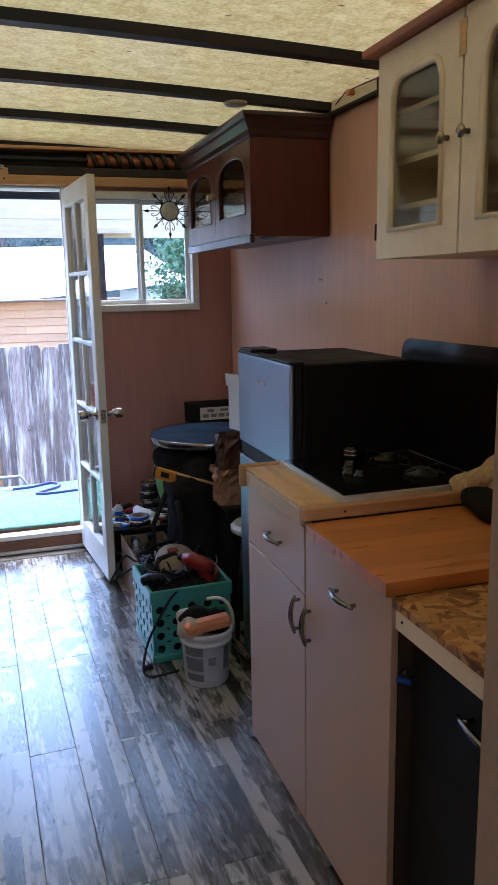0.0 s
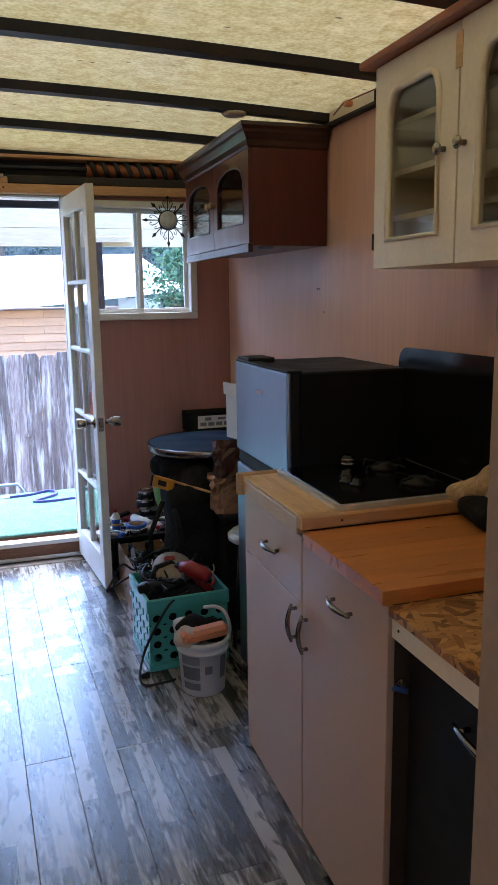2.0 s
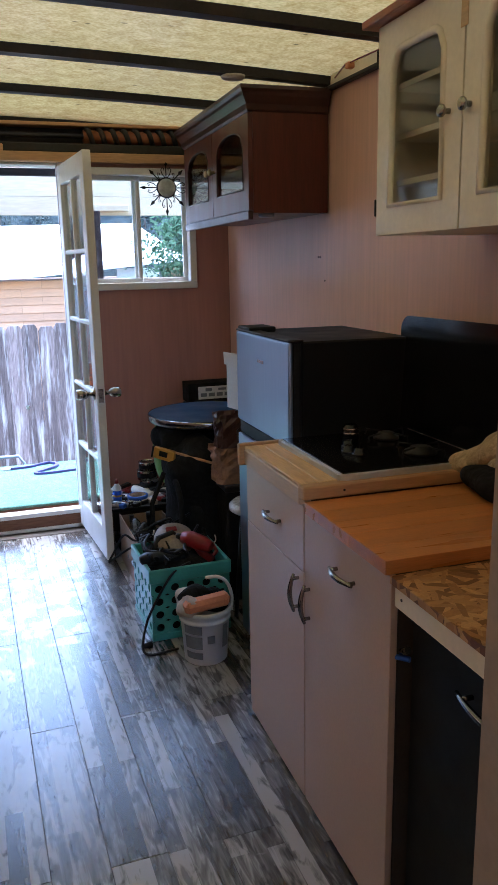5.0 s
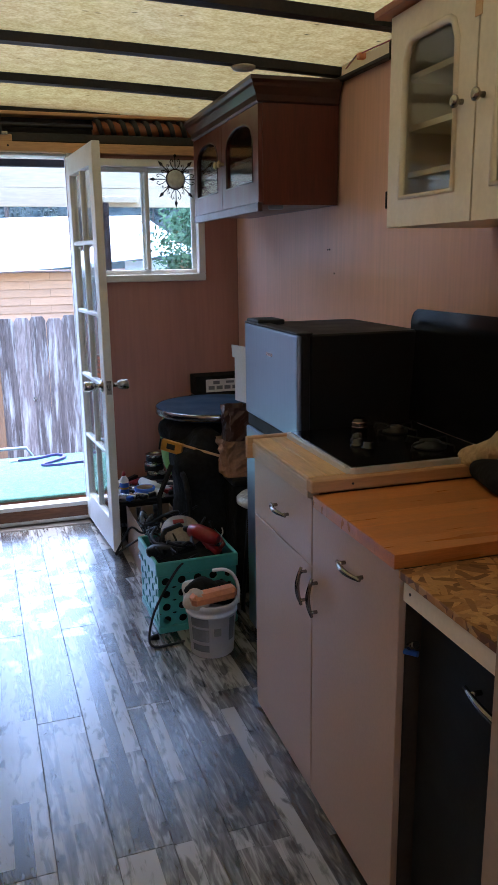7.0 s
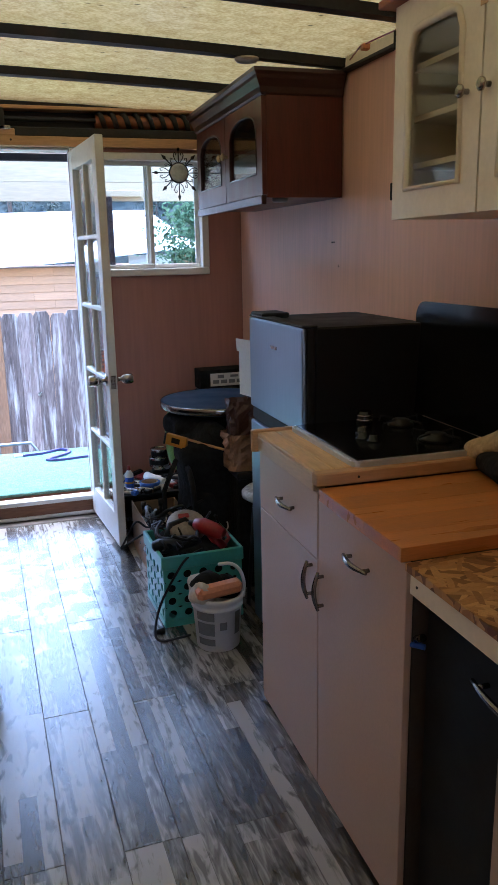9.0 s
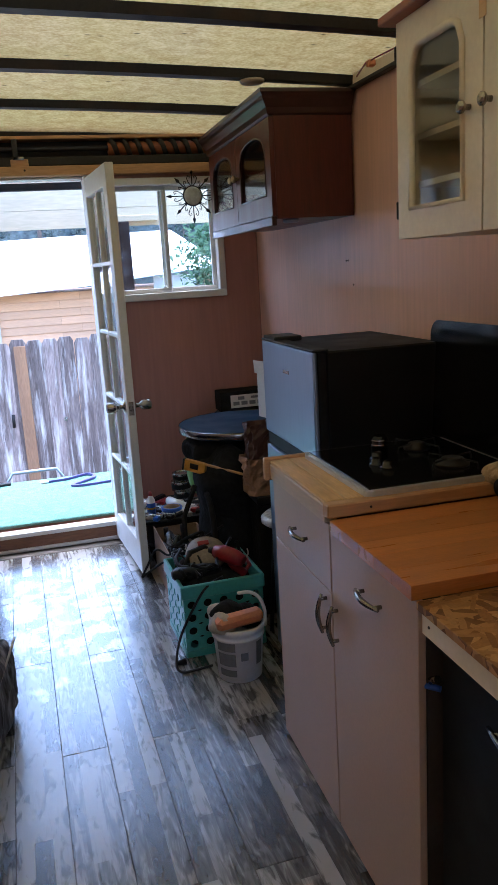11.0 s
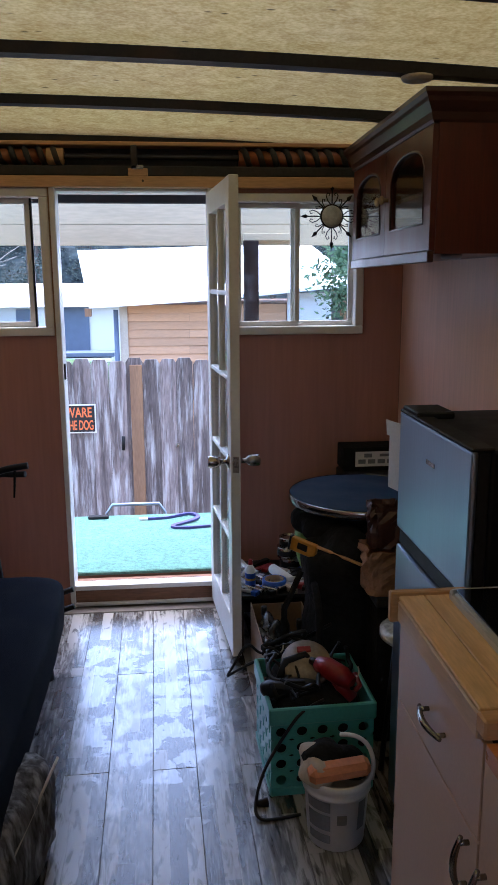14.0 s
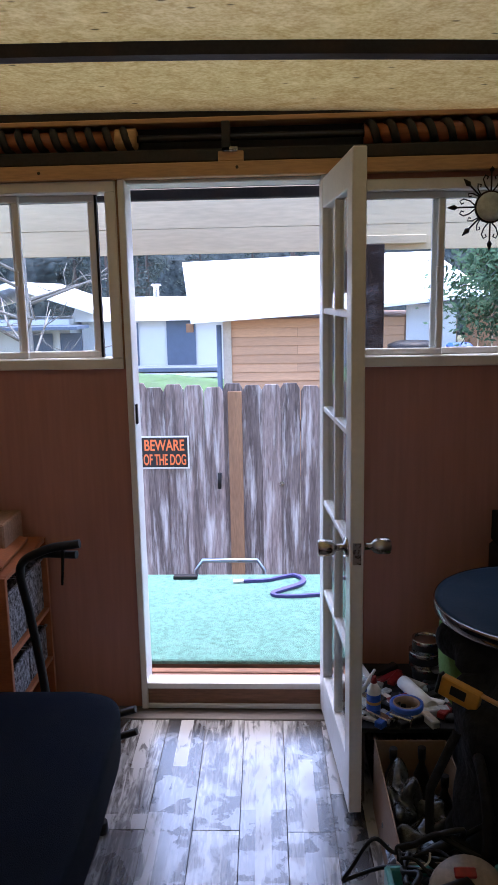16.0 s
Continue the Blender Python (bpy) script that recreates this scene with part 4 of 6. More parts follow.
part("badge", cbox(1.001, 1.004, 2.60, 2.665, 1.222, 1.234, 0.0005), CHROME, up, "small metal badge")
part("top_hinge", cbox(1.01, 1.12, 2.78, 2.925, 1.322, 1.342, 0.004), BLACKP, fr)
part("top_edge", cbox(1.003, 1.06, 2.346, 2.929, 1.3222, 1.330, 0.003), BLACKP, fr)
for y in (2.40, 2.88):
    part("foot", lathe(bms(), [(0.02, 0), (0.02, 0.021)], (1.09, y, 0), "z", 12), BLACKP, fr)


# wall cabinets
def arched_frame(bm, x0, x1, y0, y1, z0, z1, stile, rail_b, rail_t, rise, bev=0.0, corner=0.0):
    """A door frame in the plane across x with an arched or round-cornered opening."""
    a, b = y0 + stile, y1 - stile
    prism(bm, [(y0, z0), (a, z0), (a, z1), (y0, z1)], "x", x0, x1)
    prism(bm, [(b, z0), (y1, z0), (y1, z1), (b, z1)], "x", x0, x1)
    prism(bm, [(a, z0), (b, z0), (b, z0 + rail_b), (a, z0 + rail_b)], "x", x0, x1)
    zt = z1 - rail_t
    pts = []
    n = 14
    for i in range(n + 1):
        u = i / n
        y = a + (b - a) * u
        if corner:
            e = min(u, 1 - u) * (b - a)
            drop = 0 if e >= corner else corner - math.sqrt(max(0, corner ** 2 - (corner - e) ** 2))
            pts.append((y, zt - drop))
        else:
            e = abs(2 * u - 1)
            pts.append((y, zt - rise * (1 - math.sqrt(max(0.0, 1 - e ** 2.2)))))
    for p, q in zip(pts, pts[1:]):
        prism(bm, [p, q, (q[0], z1), (p[0], z1)], "x", x0, x1)
    bmesh.ops.remove_doubles(bm, verts=bm.verts, dist=0.0002)
    return a, b, z0 + rail_b, zt, pts


def knob_at(bm, x, y, z, s=1.0):
    return lathe(bm, [(0.008 * s, 0), (0.007 * s, -0.012 * s), (0.011 * s, -0.016 * s), (0.017 * s, -0.022 * s), (0.017 * s, -0.028 * s), (0.009 * s, -0.034 * s)], (x, y, z), "x", 16)


cA = thing("wall_cabinet", (1.34, 3.86, 1.80), "dark cherry wall cabinet with arched glass doors and crown moulding", "cabinet", "wall cabinets")
AX, AY0, AY1, AZ0, AZ1 = 1.172, 3.237, 4.375, 1.797, 2.209
for nm, b6 in zip(("side_panel", "side_panel", "bottom_panel", "top_panel", "back_panel"), ((AX + 0.02, 1.540, AY0, AY0 + 0.018, AZ0, AZ1), (AX + 0.02, 1.540, AY1 - 0.018, AY1, AZ0, AZ1), (AX + 0.02, 1.540, AY0 + 0.018, AY1 - 0.018, AZ0, AZ0 + 0.018), (AX + 0.02, 1.540, AY0 + 0.018, AY1 - 0.018, AZ1 - 0.018, AZ1), (1.530, 1.540, AY0 + 0.018, AY1 - 0.018, AZ0 + 0.018, AZ1 - 0.018))):
    part(nm, cbox(*b6), CHERRY, cA)
part("shelf", cbox(AX + 0.03, 1.48, AY0 + 0.02, AY1 - 0.02, 2.0, 2.016), CHERRY, cA)
MID = (AY0 + AY1) / 2
for y0, y1, ky in ((AY0 + 0.004, MID - 0.002, MID - 0.035), (MID + 0.002, AY1 - 0.004, MID + 0.035)):
    bm = bms()
    a, b, zb, zt, pts = arched_frame(bm, AX, AX + 0.02, y0, y1, AZ0 + 0.012, AZ1 - 0.005, 0.075, 0.09, 0.05, 0.075)
    d = part("door", bm, CHERRY, cA)
    bm = bms()
    tube(bm, [(AX + 0.001, a, zb), (AX + 0.001, b, zb)] + [(AX + 0.001, p[0], p[1]) for p in pts[::-1]], 0.005, 6, True)
    part("moulding", bm, CHERRY_DK, d)
    part("pane", cbox(AX + 0.009, AX + 0.012, a, b, zb, zt), DIRTY, d)
    part("knob", knob_at(bms(), AX, ky, 2.02), SUEDE, d, "pale wooden knob")
crown = bms()
steps = [(0.0, 0.0), (0.008, 0.008), (0.012, 0.03), (0.030, 0.06), (0.034, 0.072), (0.044, 0.084), (0.044, 0.098)]
rings = []
for o, h in steps:
    z = AZ1 - 0.002 + h
    rings.append([crown.verts.new(p) for p in ((1.540, AY0 - o, z), (AX - o, AY0 - o, z), (AX - o, AY1 + o, z), (1.540, AY1 + o, z))])
for p, q in zip(rings, rings[1:]):
    for i in range(4):
        crown.faces.new((p[i], p[(i + 1) % 4], q[(i + 1) % 4], q[i]))
crown.faces.new(rings[0][::-1])
crown.faces.new(rings[-1])
part("crown_moulding", crown, CHERRY_DK, cA)
part("light_rail", cbox(AX - 0.006, AX + 0.016, AY0 - 0.002, AY1, AZ0 - 0.028, AZ0 + 0.010, 0.003), CHERRY_DK, cA)
part("under_lamp", lathe(bms(), [(0.035, 0), (0.035, -0.01), (0.03, -0.016)], (1.27, AY0 + 0.06, AZ0), "z", 20), STEEL, cA, "flat steel puck lamp")

cB = thing("wall_cabinet", (1.36, 1.7, 1.655), "cream painted wall cabinet with glass doors and nickel knobs", "cabinet", "wall cabinets")
BX, BY0, BY1, BZ0, BZ1 = 1.220, 1.255, 2.155, 1.658, 2.245
for nm, b6 in zip(("side_panel", "side_panel", "bottom_panel", "top_panel", "back_panel"), ((BX + 0.02, 1.575, BY0, BY0 + 0.016, BZ0, BZ1), (BX + 0.02, 1.575, BY1 - 0.016, BY1, BZ0, BZ1), (BX + 0.02, 1.575, BY0 + 0.016, BY1 - 0.016, BZ0, BZ0 + 0.016), (BX + 0.02, 1.575, BY0 + 0.016, BY1 - 0.016, BZ1 - 0.016, BZ1), (1.565, 1.575, BY0 + 0.016, BY1 - 0.016, BZ0 + 0.016, BZ1 - 0.016))):
    part(nm, cbox(*b6), CREAM, cB)
for z in (1.93, 2.07, 1.80):
    part("shelf", cbox(BX + 0.05, 1.564, BY0 + 0.018, BY1 - 0.018, z, z + 0.016), CREAM, cB)
part("top_board", cbox(BX - 0.035, 1.575, BY0 - 0.02, BY1 + 0.045, BZ1, BZ1 + 0.022, 0.003), OAK, cB, "brown wooden top board")
for y0, y1, ky in ((BY0 + 0.002, 1.701, 1.672), (1.709, BY1 - 0.002, 1.765)):
    bm = bms()
    a, b, zb, zt, pts = arched_frame(bm, BX, BX + 0.019, y0, y1, BZ0, BZ1 - 0.004, 0.088, 0.088, 0.085, 0.0, corner=0.055)
    d = part("door", bm, CREAM, cB)
    bm = bms()
    tube(bm, [(BX + 0.001, a - 0.006, zb - 0.006), (BX + 0.001, b + 0.006, zb - 0.006)] + [(BX + 0.001, p[0], p[1] + 0.004) for p in pts[::-1]], 0.011, 8, True)
    part("moulding", bm, CREAM, d)
    part("pane", cbox(BX + 0.008, BX + 0.011, a, b, zb, zt), DIRTY, d)
    part("knob", knob_at(bms(), BX, ky, 1.948, 0.95), BRASSY, d)
part("bare_patch", cbox(BX - 0.002, BX + 0.002, 1.695, 1.725, 2.13, 2.215, 0.001), PINE, cB, "split bare wood at the door joint")
for z in (1.74, 2.16):
    part("hinge", cbox(BX - 0.003, BX + 0.015, BY1 + 0.001, BY1 + 0.008, z - 0.025, z + 0.025, 0.002), STEEL_DK, cB)

# round ceiling puck, wire and clip
puck = thing("ceiling_lamp", (1.1, 3.235, 2.32), "small unlit round puck lamp under a roof bow", "lamp")
part("base", lathe(bms(), [(0.05, 0.0), (0.05, -0.006), (0.044, -0.013), (0.03, -0.016)], (1.11, 3.235, roof_z(1.11) - 0.042), "z", 24), BONE, puck)
wire = thing("red_wire", (1.40, 2.85, 2.30), "thin red wire with a clip along the ceiling edge", "wire")
part("cable", tube(bms(), [(1.55, 2.0, 2.322), (1.51, 2.5, 2.328), (1.46, 2.8, 2.322), (1.46, 2.9, 2.326), (1.50, 3.08, 2.32)], 0.003, 6), RED, wire)
part("clip", cbox(1.45, 1.48, 2.85, 2.88, 2.305, 2.328, 0.004), ORANGE, wire)

# ---- iron sun on the window ----
SX, SY, SZ = 1.118, 4.612, 2.028
sunorn = thing("sun_ornament", (SX, SY, SZ), "black wrought-iron sun wall hanging with a pale glass disc", "ornament")
part("disc", lathe(bms(), [(0.03, 0.0), (0.052, 0.002), (0.052, 0.008), (0.05, 0.010)], (SX, SY - 0.006, SZ), "y", 32), FROST, sunorn)
part("ring", tube(bms(), arc((SX, SY, SZ), 0.054, 0, 354, 40), 0.005, 6, True), IRON, sunorn)
for k in range(8):
    a = radians(45 * k)
    c, s = math.cos(a), math.sin(a)
    R = 0.150 if k % 2 == 0 else 0.135
    P = lambda r, w: (SX + r * c - w * s, SY, SZ + r * s + w * c)
    bm = bms()
    tube(bm, [P(0.055, 0), P(R - 0.02, 0)], 0.0035, 6)
    tube(bm, [P(R - 0.03, 0), P(R - 0.018, 0), P(R - 0.010, 0), P(R + 0.008, 0)], [0.003, 0.011, 0.008, 0.001], 6)
    for w in (-1, 1):
        if k % 2 == 0:
            pts = [P(0.056, 0.006 * w), P(0.075, 0.022 * w), P(0.098, 0.030 * w), P(0.112, 0.022 * w), P(0.106, 0.012 * w), P(0.097, 0.016 * w)]
        else:
            pts = [P(0.056, 0.004 * w), P(0.08, 0.012 * w), P(0.092, 0.024 * w), P(0.082, 0.030 * w), P(0.077, 0.022 * w)]
        tube(bm, pts, 0.0028, 6)
    part("ray", bm, IRON, sunorn)
part("hanger", tube(bms(), [(SX, SY, SZ + 0.15), (SX, SY + 0.01, SZ + 0.18), (SX, 4.625, SZ + 0.185)], 0.003, 6), IRON, sunorn)

# ---- clutter in the corner ----
table = thing("round_table", (1.10, 3.78, 0), "round navy bistro table with a bright metal rim", "table")
tc = (1.10, 3.78)
part("tabletop", lathe(bms(), [(0.30, 0.80), (0.305, 0.806), (0.305, 0.836), (0.29, 0.838)], (*tc, 0), "z", 56), NAVYTOP, table)
part("rim", lathe(bms(), [(0.3055, 0.803), (0.309, 0.806), (0.309, 0.834), (0.3055, 0.838)], (*tc, 0), "z", 56, True), CHROME, table)
part("post", lathe(bms(), [(0.03, 0.03), (0.03, 0.80)], (*tc, 0), "z", 20), CHROME, table)
part("hub", lathe(bms(), [(0.10, 0.78), (0.10, 0.80)], (*tc, 0), "z", 20), BLACKP, table)
for k in range(4):
    a = radians(45 + 90 * k)
    part("leg", tube(bms(), [(tc[0] + 0.03 * math.cos(a), tc[1] + 0.03 * math.sin(a), 0.10), (tc[0] + 0.26 * math.cos(a), tc[1] + 0.26 * math.sin(a), 0.014)], 0.014, 8), BLACKP, table)

wbox = thing("white_carton", (1.30, 3.80, 0.838), "open white cardboard carton standing on the round table", "box")
bm = bms()
M = pose(1.345, 3.76, 0.838, 0, 0, 14)
for b6 in ((-0.09, -0.086, -0.11, 0.11, 0, 0.24), (0.086, 0.09, -0.11, 0.11, 0, 0.24), (-0.086, 0.086, -0.11, -0.106, 0, 0.24), (-0.086, 0.086, 0.106, 0.11, 0, 0.24), (-0.086, 0.086, -0.106, 0.106, 0, 0.004)):
    box(bm, *b6, 0, M)
part("carton", bm, PAPER, wbox)
part("flap", cbox(-0.093, -0.089, -0.11, 0.10, 0.24, 0.305, 0, M @ pose(0, 0, 0, 0, -4, 0)), PAPER, wbox)
part("label", cbox(-0.0925, -0.0905, -0.09, -0.05, 0.13, 0.20, 0, M), LABELG, wbox)

tote = tagged(part("storage_tote", cbox(1.16, 1.47, 4.28, 4.62, 0, 0.762, 0.02), BLACKP, None), "black plastic storage tote against the wall", "tote")
kb = thing("game_box", (1.31, 4.5, 0.762), "black carton with a pale printed panel on the tote", "box")
part("carton", cbox(1.165, 1.46, 4.44, 4.60, 0.763, 0.882, 0.003), BLACKC, kb)
part("print_panel", cbox(1.225, 1.455, 4.4375, 4.4395, 0.785, 0.862), PAPER, kb)
bm = bms()
for k in range(4):
    box(bm, 1.24 + 0.05 * k, 1.278 + 0.05 * k, 4.436, 4.4374, 0.80, 0.822)
box(bm, 1.27, 1.31, 4.436, 4.4374, 0.832, 0.852)
box(bm, 1.35, 1.40, 4.436, 4.4374, 0.836, 0.850)
part("print_bar", bm, LABELG, kb)

# kraft bag, stool, black bag
stool = thing("stool", (1.12, 3.03, 0), "low round stool with a grey padded seat", "stool")
part("seat", lathe(bms(), [(0.12, 0.505), (0.135, 0.515), (0.135, 0.535), (0.12, 0.548)], (1.14, 3.075, 0), "z", 36), CLEARP, stool)
for k in range(3):
    a = radians(60 + 120 * k)
    part("leg", tube(bms(), [(1.14 + 0.08 * math.cos(a), 3.075 + 0.08 * math.sin(a), 0.51), (1.14 + 0.12 * math.cos(a), 3.075 + 0.12 * math.sin(a), 0.008)], 0.010, 8), BLACKP, stool)


def bag(at, size, seed, top=1.0):
    """A crumpled paper bag, open at the top."""
    bm = bms()
    rings = []
    for j in range(9):
        h = j / 8
        ring = []
        for k in range(28):
            a = 2 * math.pi * k / 28
            r = 1 + (0.28 * noise.noise((2.2 * math.cos(a) + seed, 2.2 * math.sin(a), 3 * h)) + 0.22 * noise.noise((5.5 * math.cos(a), 5.5 * math.sin(a) + seed, 8 * h))) * (0.4 + h)
            f = lambda v: math.copysign(abs(v) ** 0.6, v)
            ring.append(bm.verts.new((at[0] + size[0] * f(math.cos(a)) * r, at[1] + size[1] * f(math.sin(a)) * r, at[2] + size[2] * (h + 0.08 * h * noise.noise((5 * math.cos(a), 5 * math.sin(a), seed))))))
        rings.append(ring)
    for a, b in zip(rings, rings[1:]):
        for k in range(28):
            bm.faces.new((a[k], a[(k + 1) % 28], b[(k + 1) % 28], b[k]))
    bm.faces.new(rings[0][::-1])
    return bm


bin_ = thing("black_bin", (1.195, 3.38, 0), "black plastic bin holding a paper bag", "bin")
part("body", cbox(1.04, 1.35, 3.245, 3.51, 0, 0.545, 0.02, None, 3), BLACKC, bin_)
part("rim", cbox(1.03, 1.36, 3.235, 3.52, 0.546, 0.58, 0.012, None, 3), BLACKP, bin_)
tagged(part("paper_bag", bag((1.09, 3.34, 0.581), (0.085, 0.08, 0.17), 2.0), KRAFT, None), "crumpled brown paper bag on the black bin", "bag")
tagged(part("brown_bag", bag((1.10, 3.40, 0.735), (0.065, 0.06, 0.16), 7.0), mat("dark_leather", (0.07, 0.03, 0.022), 0.4, vary=0.3, bump=0.2), None), "dark brown crumpled bag stuffed on the paper bag", "bag")
backpack = thing("black_bag", (0.92, 3.55, 0), "big black cloth tool bag with straps", "bag")
part("body", blob(bms(), (0.985, 3.545, 0.375), (0.165, 0.15, 0.385), 2.7, 0.24, 6.5, 36, seed=4), BLACKC, backpack)
tagged(part("dark_jacket", blob(bms(), (0.935, 3.62, 0.30), (0.075, 0.22, 0.20), 2.4, 0.4, 10, 26, seed=41), BLACKC, None), "crumpled dark jacket slung over the carton", "jacket")
part("strap", tube(bms(), arc((0.83, 3.42, 0.44), 0.15, 100, 265, 14, "yz"), 0.014, 6), BLACKC, backpack)
part("strap", tube(bms(), [(0.79, 3.45, 0.62), (0.72, 3.42, 0.48), (0.72, 3.42, 0.36), (0.78, 3.44, 0.28)], 0.013, 6), BLACKC, backpack)
tagged(part("lime_bag", blob(bms(), (0.975, 3.92, 0.60), (0.14, 0.12, 0.185), 3.0, 0.12, 5, 24, seed=6), LIME, None), "lime green cloth bag under the table", "bag")
tagged(part("black_case", cbox(0.905, 1.15, 3.78, 4.01, 0, 0.44, 0.03), BLACKP, None), "black plastic tool case on the floor", "case")
tagged(part("dark_coat", blob(bms(), (0.97, 3.72, 0.73), (0.16, 0.13, 0.075), 2.4, 0.4, 9, 16, seed=8), BLACKC, None), "dark bundled coat squeezed under the table", "coat")
level = thing("spirit_level", (0.93, 3.72, 0.6), "yellow spirit level leaning across the black bag", "level")
LM = look((0.768, 3.55, 0.705), (1.01, 3.37, 0.642)) @ Matrix.Rotation(radians(90), 4, "Y")
part("beam", cbox(0.0, 0.11, -0.030, 0.026, -0.012, 0.012, 0.003, LM), YELLOW, level)
part("rule", cbox(0.1105, 0.30, 0.016, 0.026, -0.006, 0.006, 0.002, LM), PINE_X, level, "worn wooden rule")
part("end_cap", cbox(-0.010, -0.0005, -0.031, 0.027, -0.013, 0.013, 0.003, LM), BLACKP, level)
part("vial_window", cbox(0.03, 0.075, -0.014, 0.014, -0.0135, 0.0135, 0.002, LM), BLACKP, level)

# teal crate with tools
CM = pose(0.785, 3.16, 0, 0, 0, 2)
crate = thing("plastic_crate", (0.785, 3.16, 0), "teal plastic milk crate with round holes, filled with tools", "crate")
CW, CH = 0.176, 0.325


def perforated(bm, w, z0, z1, nx, nz, r, y, t, m):
    """A crate side in the plane y with round holes."""
    cw, ch = 2 * w / nx, (z1 - z0) / nz
    for i in range(nx):
        for j in range(nz):
            cx, cz = -w + cw * (i + 0.5), z0 + ch * (j + 0.5)
            vs = []
            n = 16
            for k in range(n):
                a = 2 * math.pi * (k + 0.5) / n
                c, s = math.cos(a), math.sin(a)
                e = 1 / max(abs(c) / (cw / 2), abs(s) / (ch / 2))
                vs.append([bm.verts.new(m @ Vector(p)) for p in ((cx + r * c, y, cz + r * s), (cx + e * c, y, cz + e * s), (cx + r * c, y + t, cz + r * s), (cx + e * c, y + t, cz + e * s))])
            for k in range(n):
                p, q = vs[k], vs[(k + 1) % n]
                bm.faces.new((p[0], p[1], q[1], q[0]))
                bm.faces.new((p[2], q[2], q[3], p[3]))
                bm.faces.new((p[0], q[0], q[2], p[2]))
    bmesh.ops.remove_doubles(bm, verts=bm.verts, dist=0.0002)
    return bm


for k in range(4):
    m = CM @ Matrix.Rotation(k * math.pi / 2, 4, "Z")
    part("side", perforated(bms(), CW, 0.03, CH - 0.06, 5, 4, 0.018, -CW, 0.006, m), TEAL, crate)
    part("rim", cbox(-CW - 0.006, CW + 0.006, -CW - 0.008, -CW + 0.008, CH - 0.06, CH, 0.004, m), TEAL, crate)
    part("foot_rail", cbox(-CW, CW, -CW - 0.004, -CW + 0.006, 0.0, 0.03, 0.003, m), TEAL, crate)
part("bottom", cbox(-CW, CW, -CW, CW, 0.006, 0.014, 0, CM), TEAL, crate)
tagged(part("tool_bag", blob(bms(), (0.785, 3.16, 0.175), (0.162, 0.162, 0.165), 5, 0.14, 14, 18, seed=5), BLACKC, None), "dark canvas tool bag filling the crate", "bag")
drill = thing("red_drill", (0.84, 3.10, 0.33), "red and black power drill lying on the crate", "drill")
part("motor", tube(bms(), [(0.80, 3.13, 0.40), (0.825, 3.10, 0.40), (0.87, 3.06, 0.385), (0.90, 3.03, 0.375)], [0.028, 0.036, 0.036, 0.024], 14), RED, drill)
part("grip", tube(bms(), [(0.845, 3.08, 0.385), (0.875, 3.07, 0.335), (0.90, 3.06, 0.30)], [0.024, 0.022, 0.03], 12), RED, drill)
part("chuck", tube(bms(), [(0.80, 3.13, 0.40), (0.775, 3.15, 0.405)], [0.018, 0.012], 10), BLACKP, drill)
saw = thing("circular_saw", (0.74, 3.17, 0.33), "circular saw with a bone-coloured guard on the crate", "saw")
GM = pose(0.765, 3.175, 0.372, 28, 0, 0)
bm = lathe(bms(), [(0.088, 0), (0.092, 0.006), (0.086, 0.03), (0.03, 0.034)], (0, 0, 0), "z", 28)
bmesh.ops.transform(bm, verts=bm.verts, matrix=GM)
part("guard", bm, GUARD, saw)
part("body", blob(bms(), (0.70, 3.08, 0.335), (0.11, 0.035, 0.035), 2.6, 0.15, 9, 14, turn=Matrix.Rotation(-0.1, 3, "Z"), seed=2), BLACKP, saw)
part("motor_label", cbox(-0.03, 0.02, 0.03, 0.055, 0.030, 0.040, 0.003, GM), RED, saw)
part("handle", tube(bms(), [(0.66, 3.13, 0.34), (0.69, 3.16, 0.40), (0.76, 3.18, 0.41), (0.80, 3.17, 0.37)], 0.014, 10), BLACKP, saw)
bar = tagged(part("pry_bar", tube(bms(), [(0.68, 3.16, 0.374), (0.82, 3.12, 0.38), (0.85, 3.12, 0.376)], 0.007, 8), BONE, None), "pale metal bar laid across the tools", "bar")
hook = tagged(part("red_clamp", tube(bms(), [(0.90, 3.06, 0.31), (0.94, 3.09, 0.33), (0.935, 3.14, 0.35)], 0.009, 8), RED, None), "red clamp at the crate's edge", "clamp")
for i, pts in enumerate((
        [(0.80, 3.02, 0.325), (0.72, 2.975, 0.31), (0.66, 2.96, 0.24), (0.59, 2.95, 0.12), (0.555, 2.90, 0.03), (0.57, 2.86, 0.007), (0.64, 2.86, 0.007), (0.70, 2.87, 0.007)],
        [(0.74, 3.30, 0.37), (0.66, 3.36, 0.335), (0.622, 3.39, 0.320), (0.585, 3.40, 0.348), (0.56, 3.40, 0.335), (0.53, 3.40, 0.28), (0.498, 3.40, 0.224), (0.525, 3.39, 0.245), (0.62, 3.35, 0.31), (0.76, 3.22, 0.39)])):
    sm = []
    for j in range(len(pts) - 1):
        p0, p1, p2, p3 = (Vector(pts[max(0, min(len(pts) - 1, j + d))]) for d in (-1, 0, 1, 2))
        for u in (0, 0.25, 0.5, 0.75):
            sm.append(0.5 * ((2 * p1) + (p2 - p0) * u + (2 * p0 - 5 * p1 + 4 * p2 - p3) * u * u + (3 * p1 - p0 - 3 * p2 + p3) * u ** 3))
    sm.append(Vector(pts[-1]))
    tagged(part("power_cord", tube(bms(), sm, 0.0055, 8), BLACKP, None), "black power cord trailing over the crate to the floor", "cord")
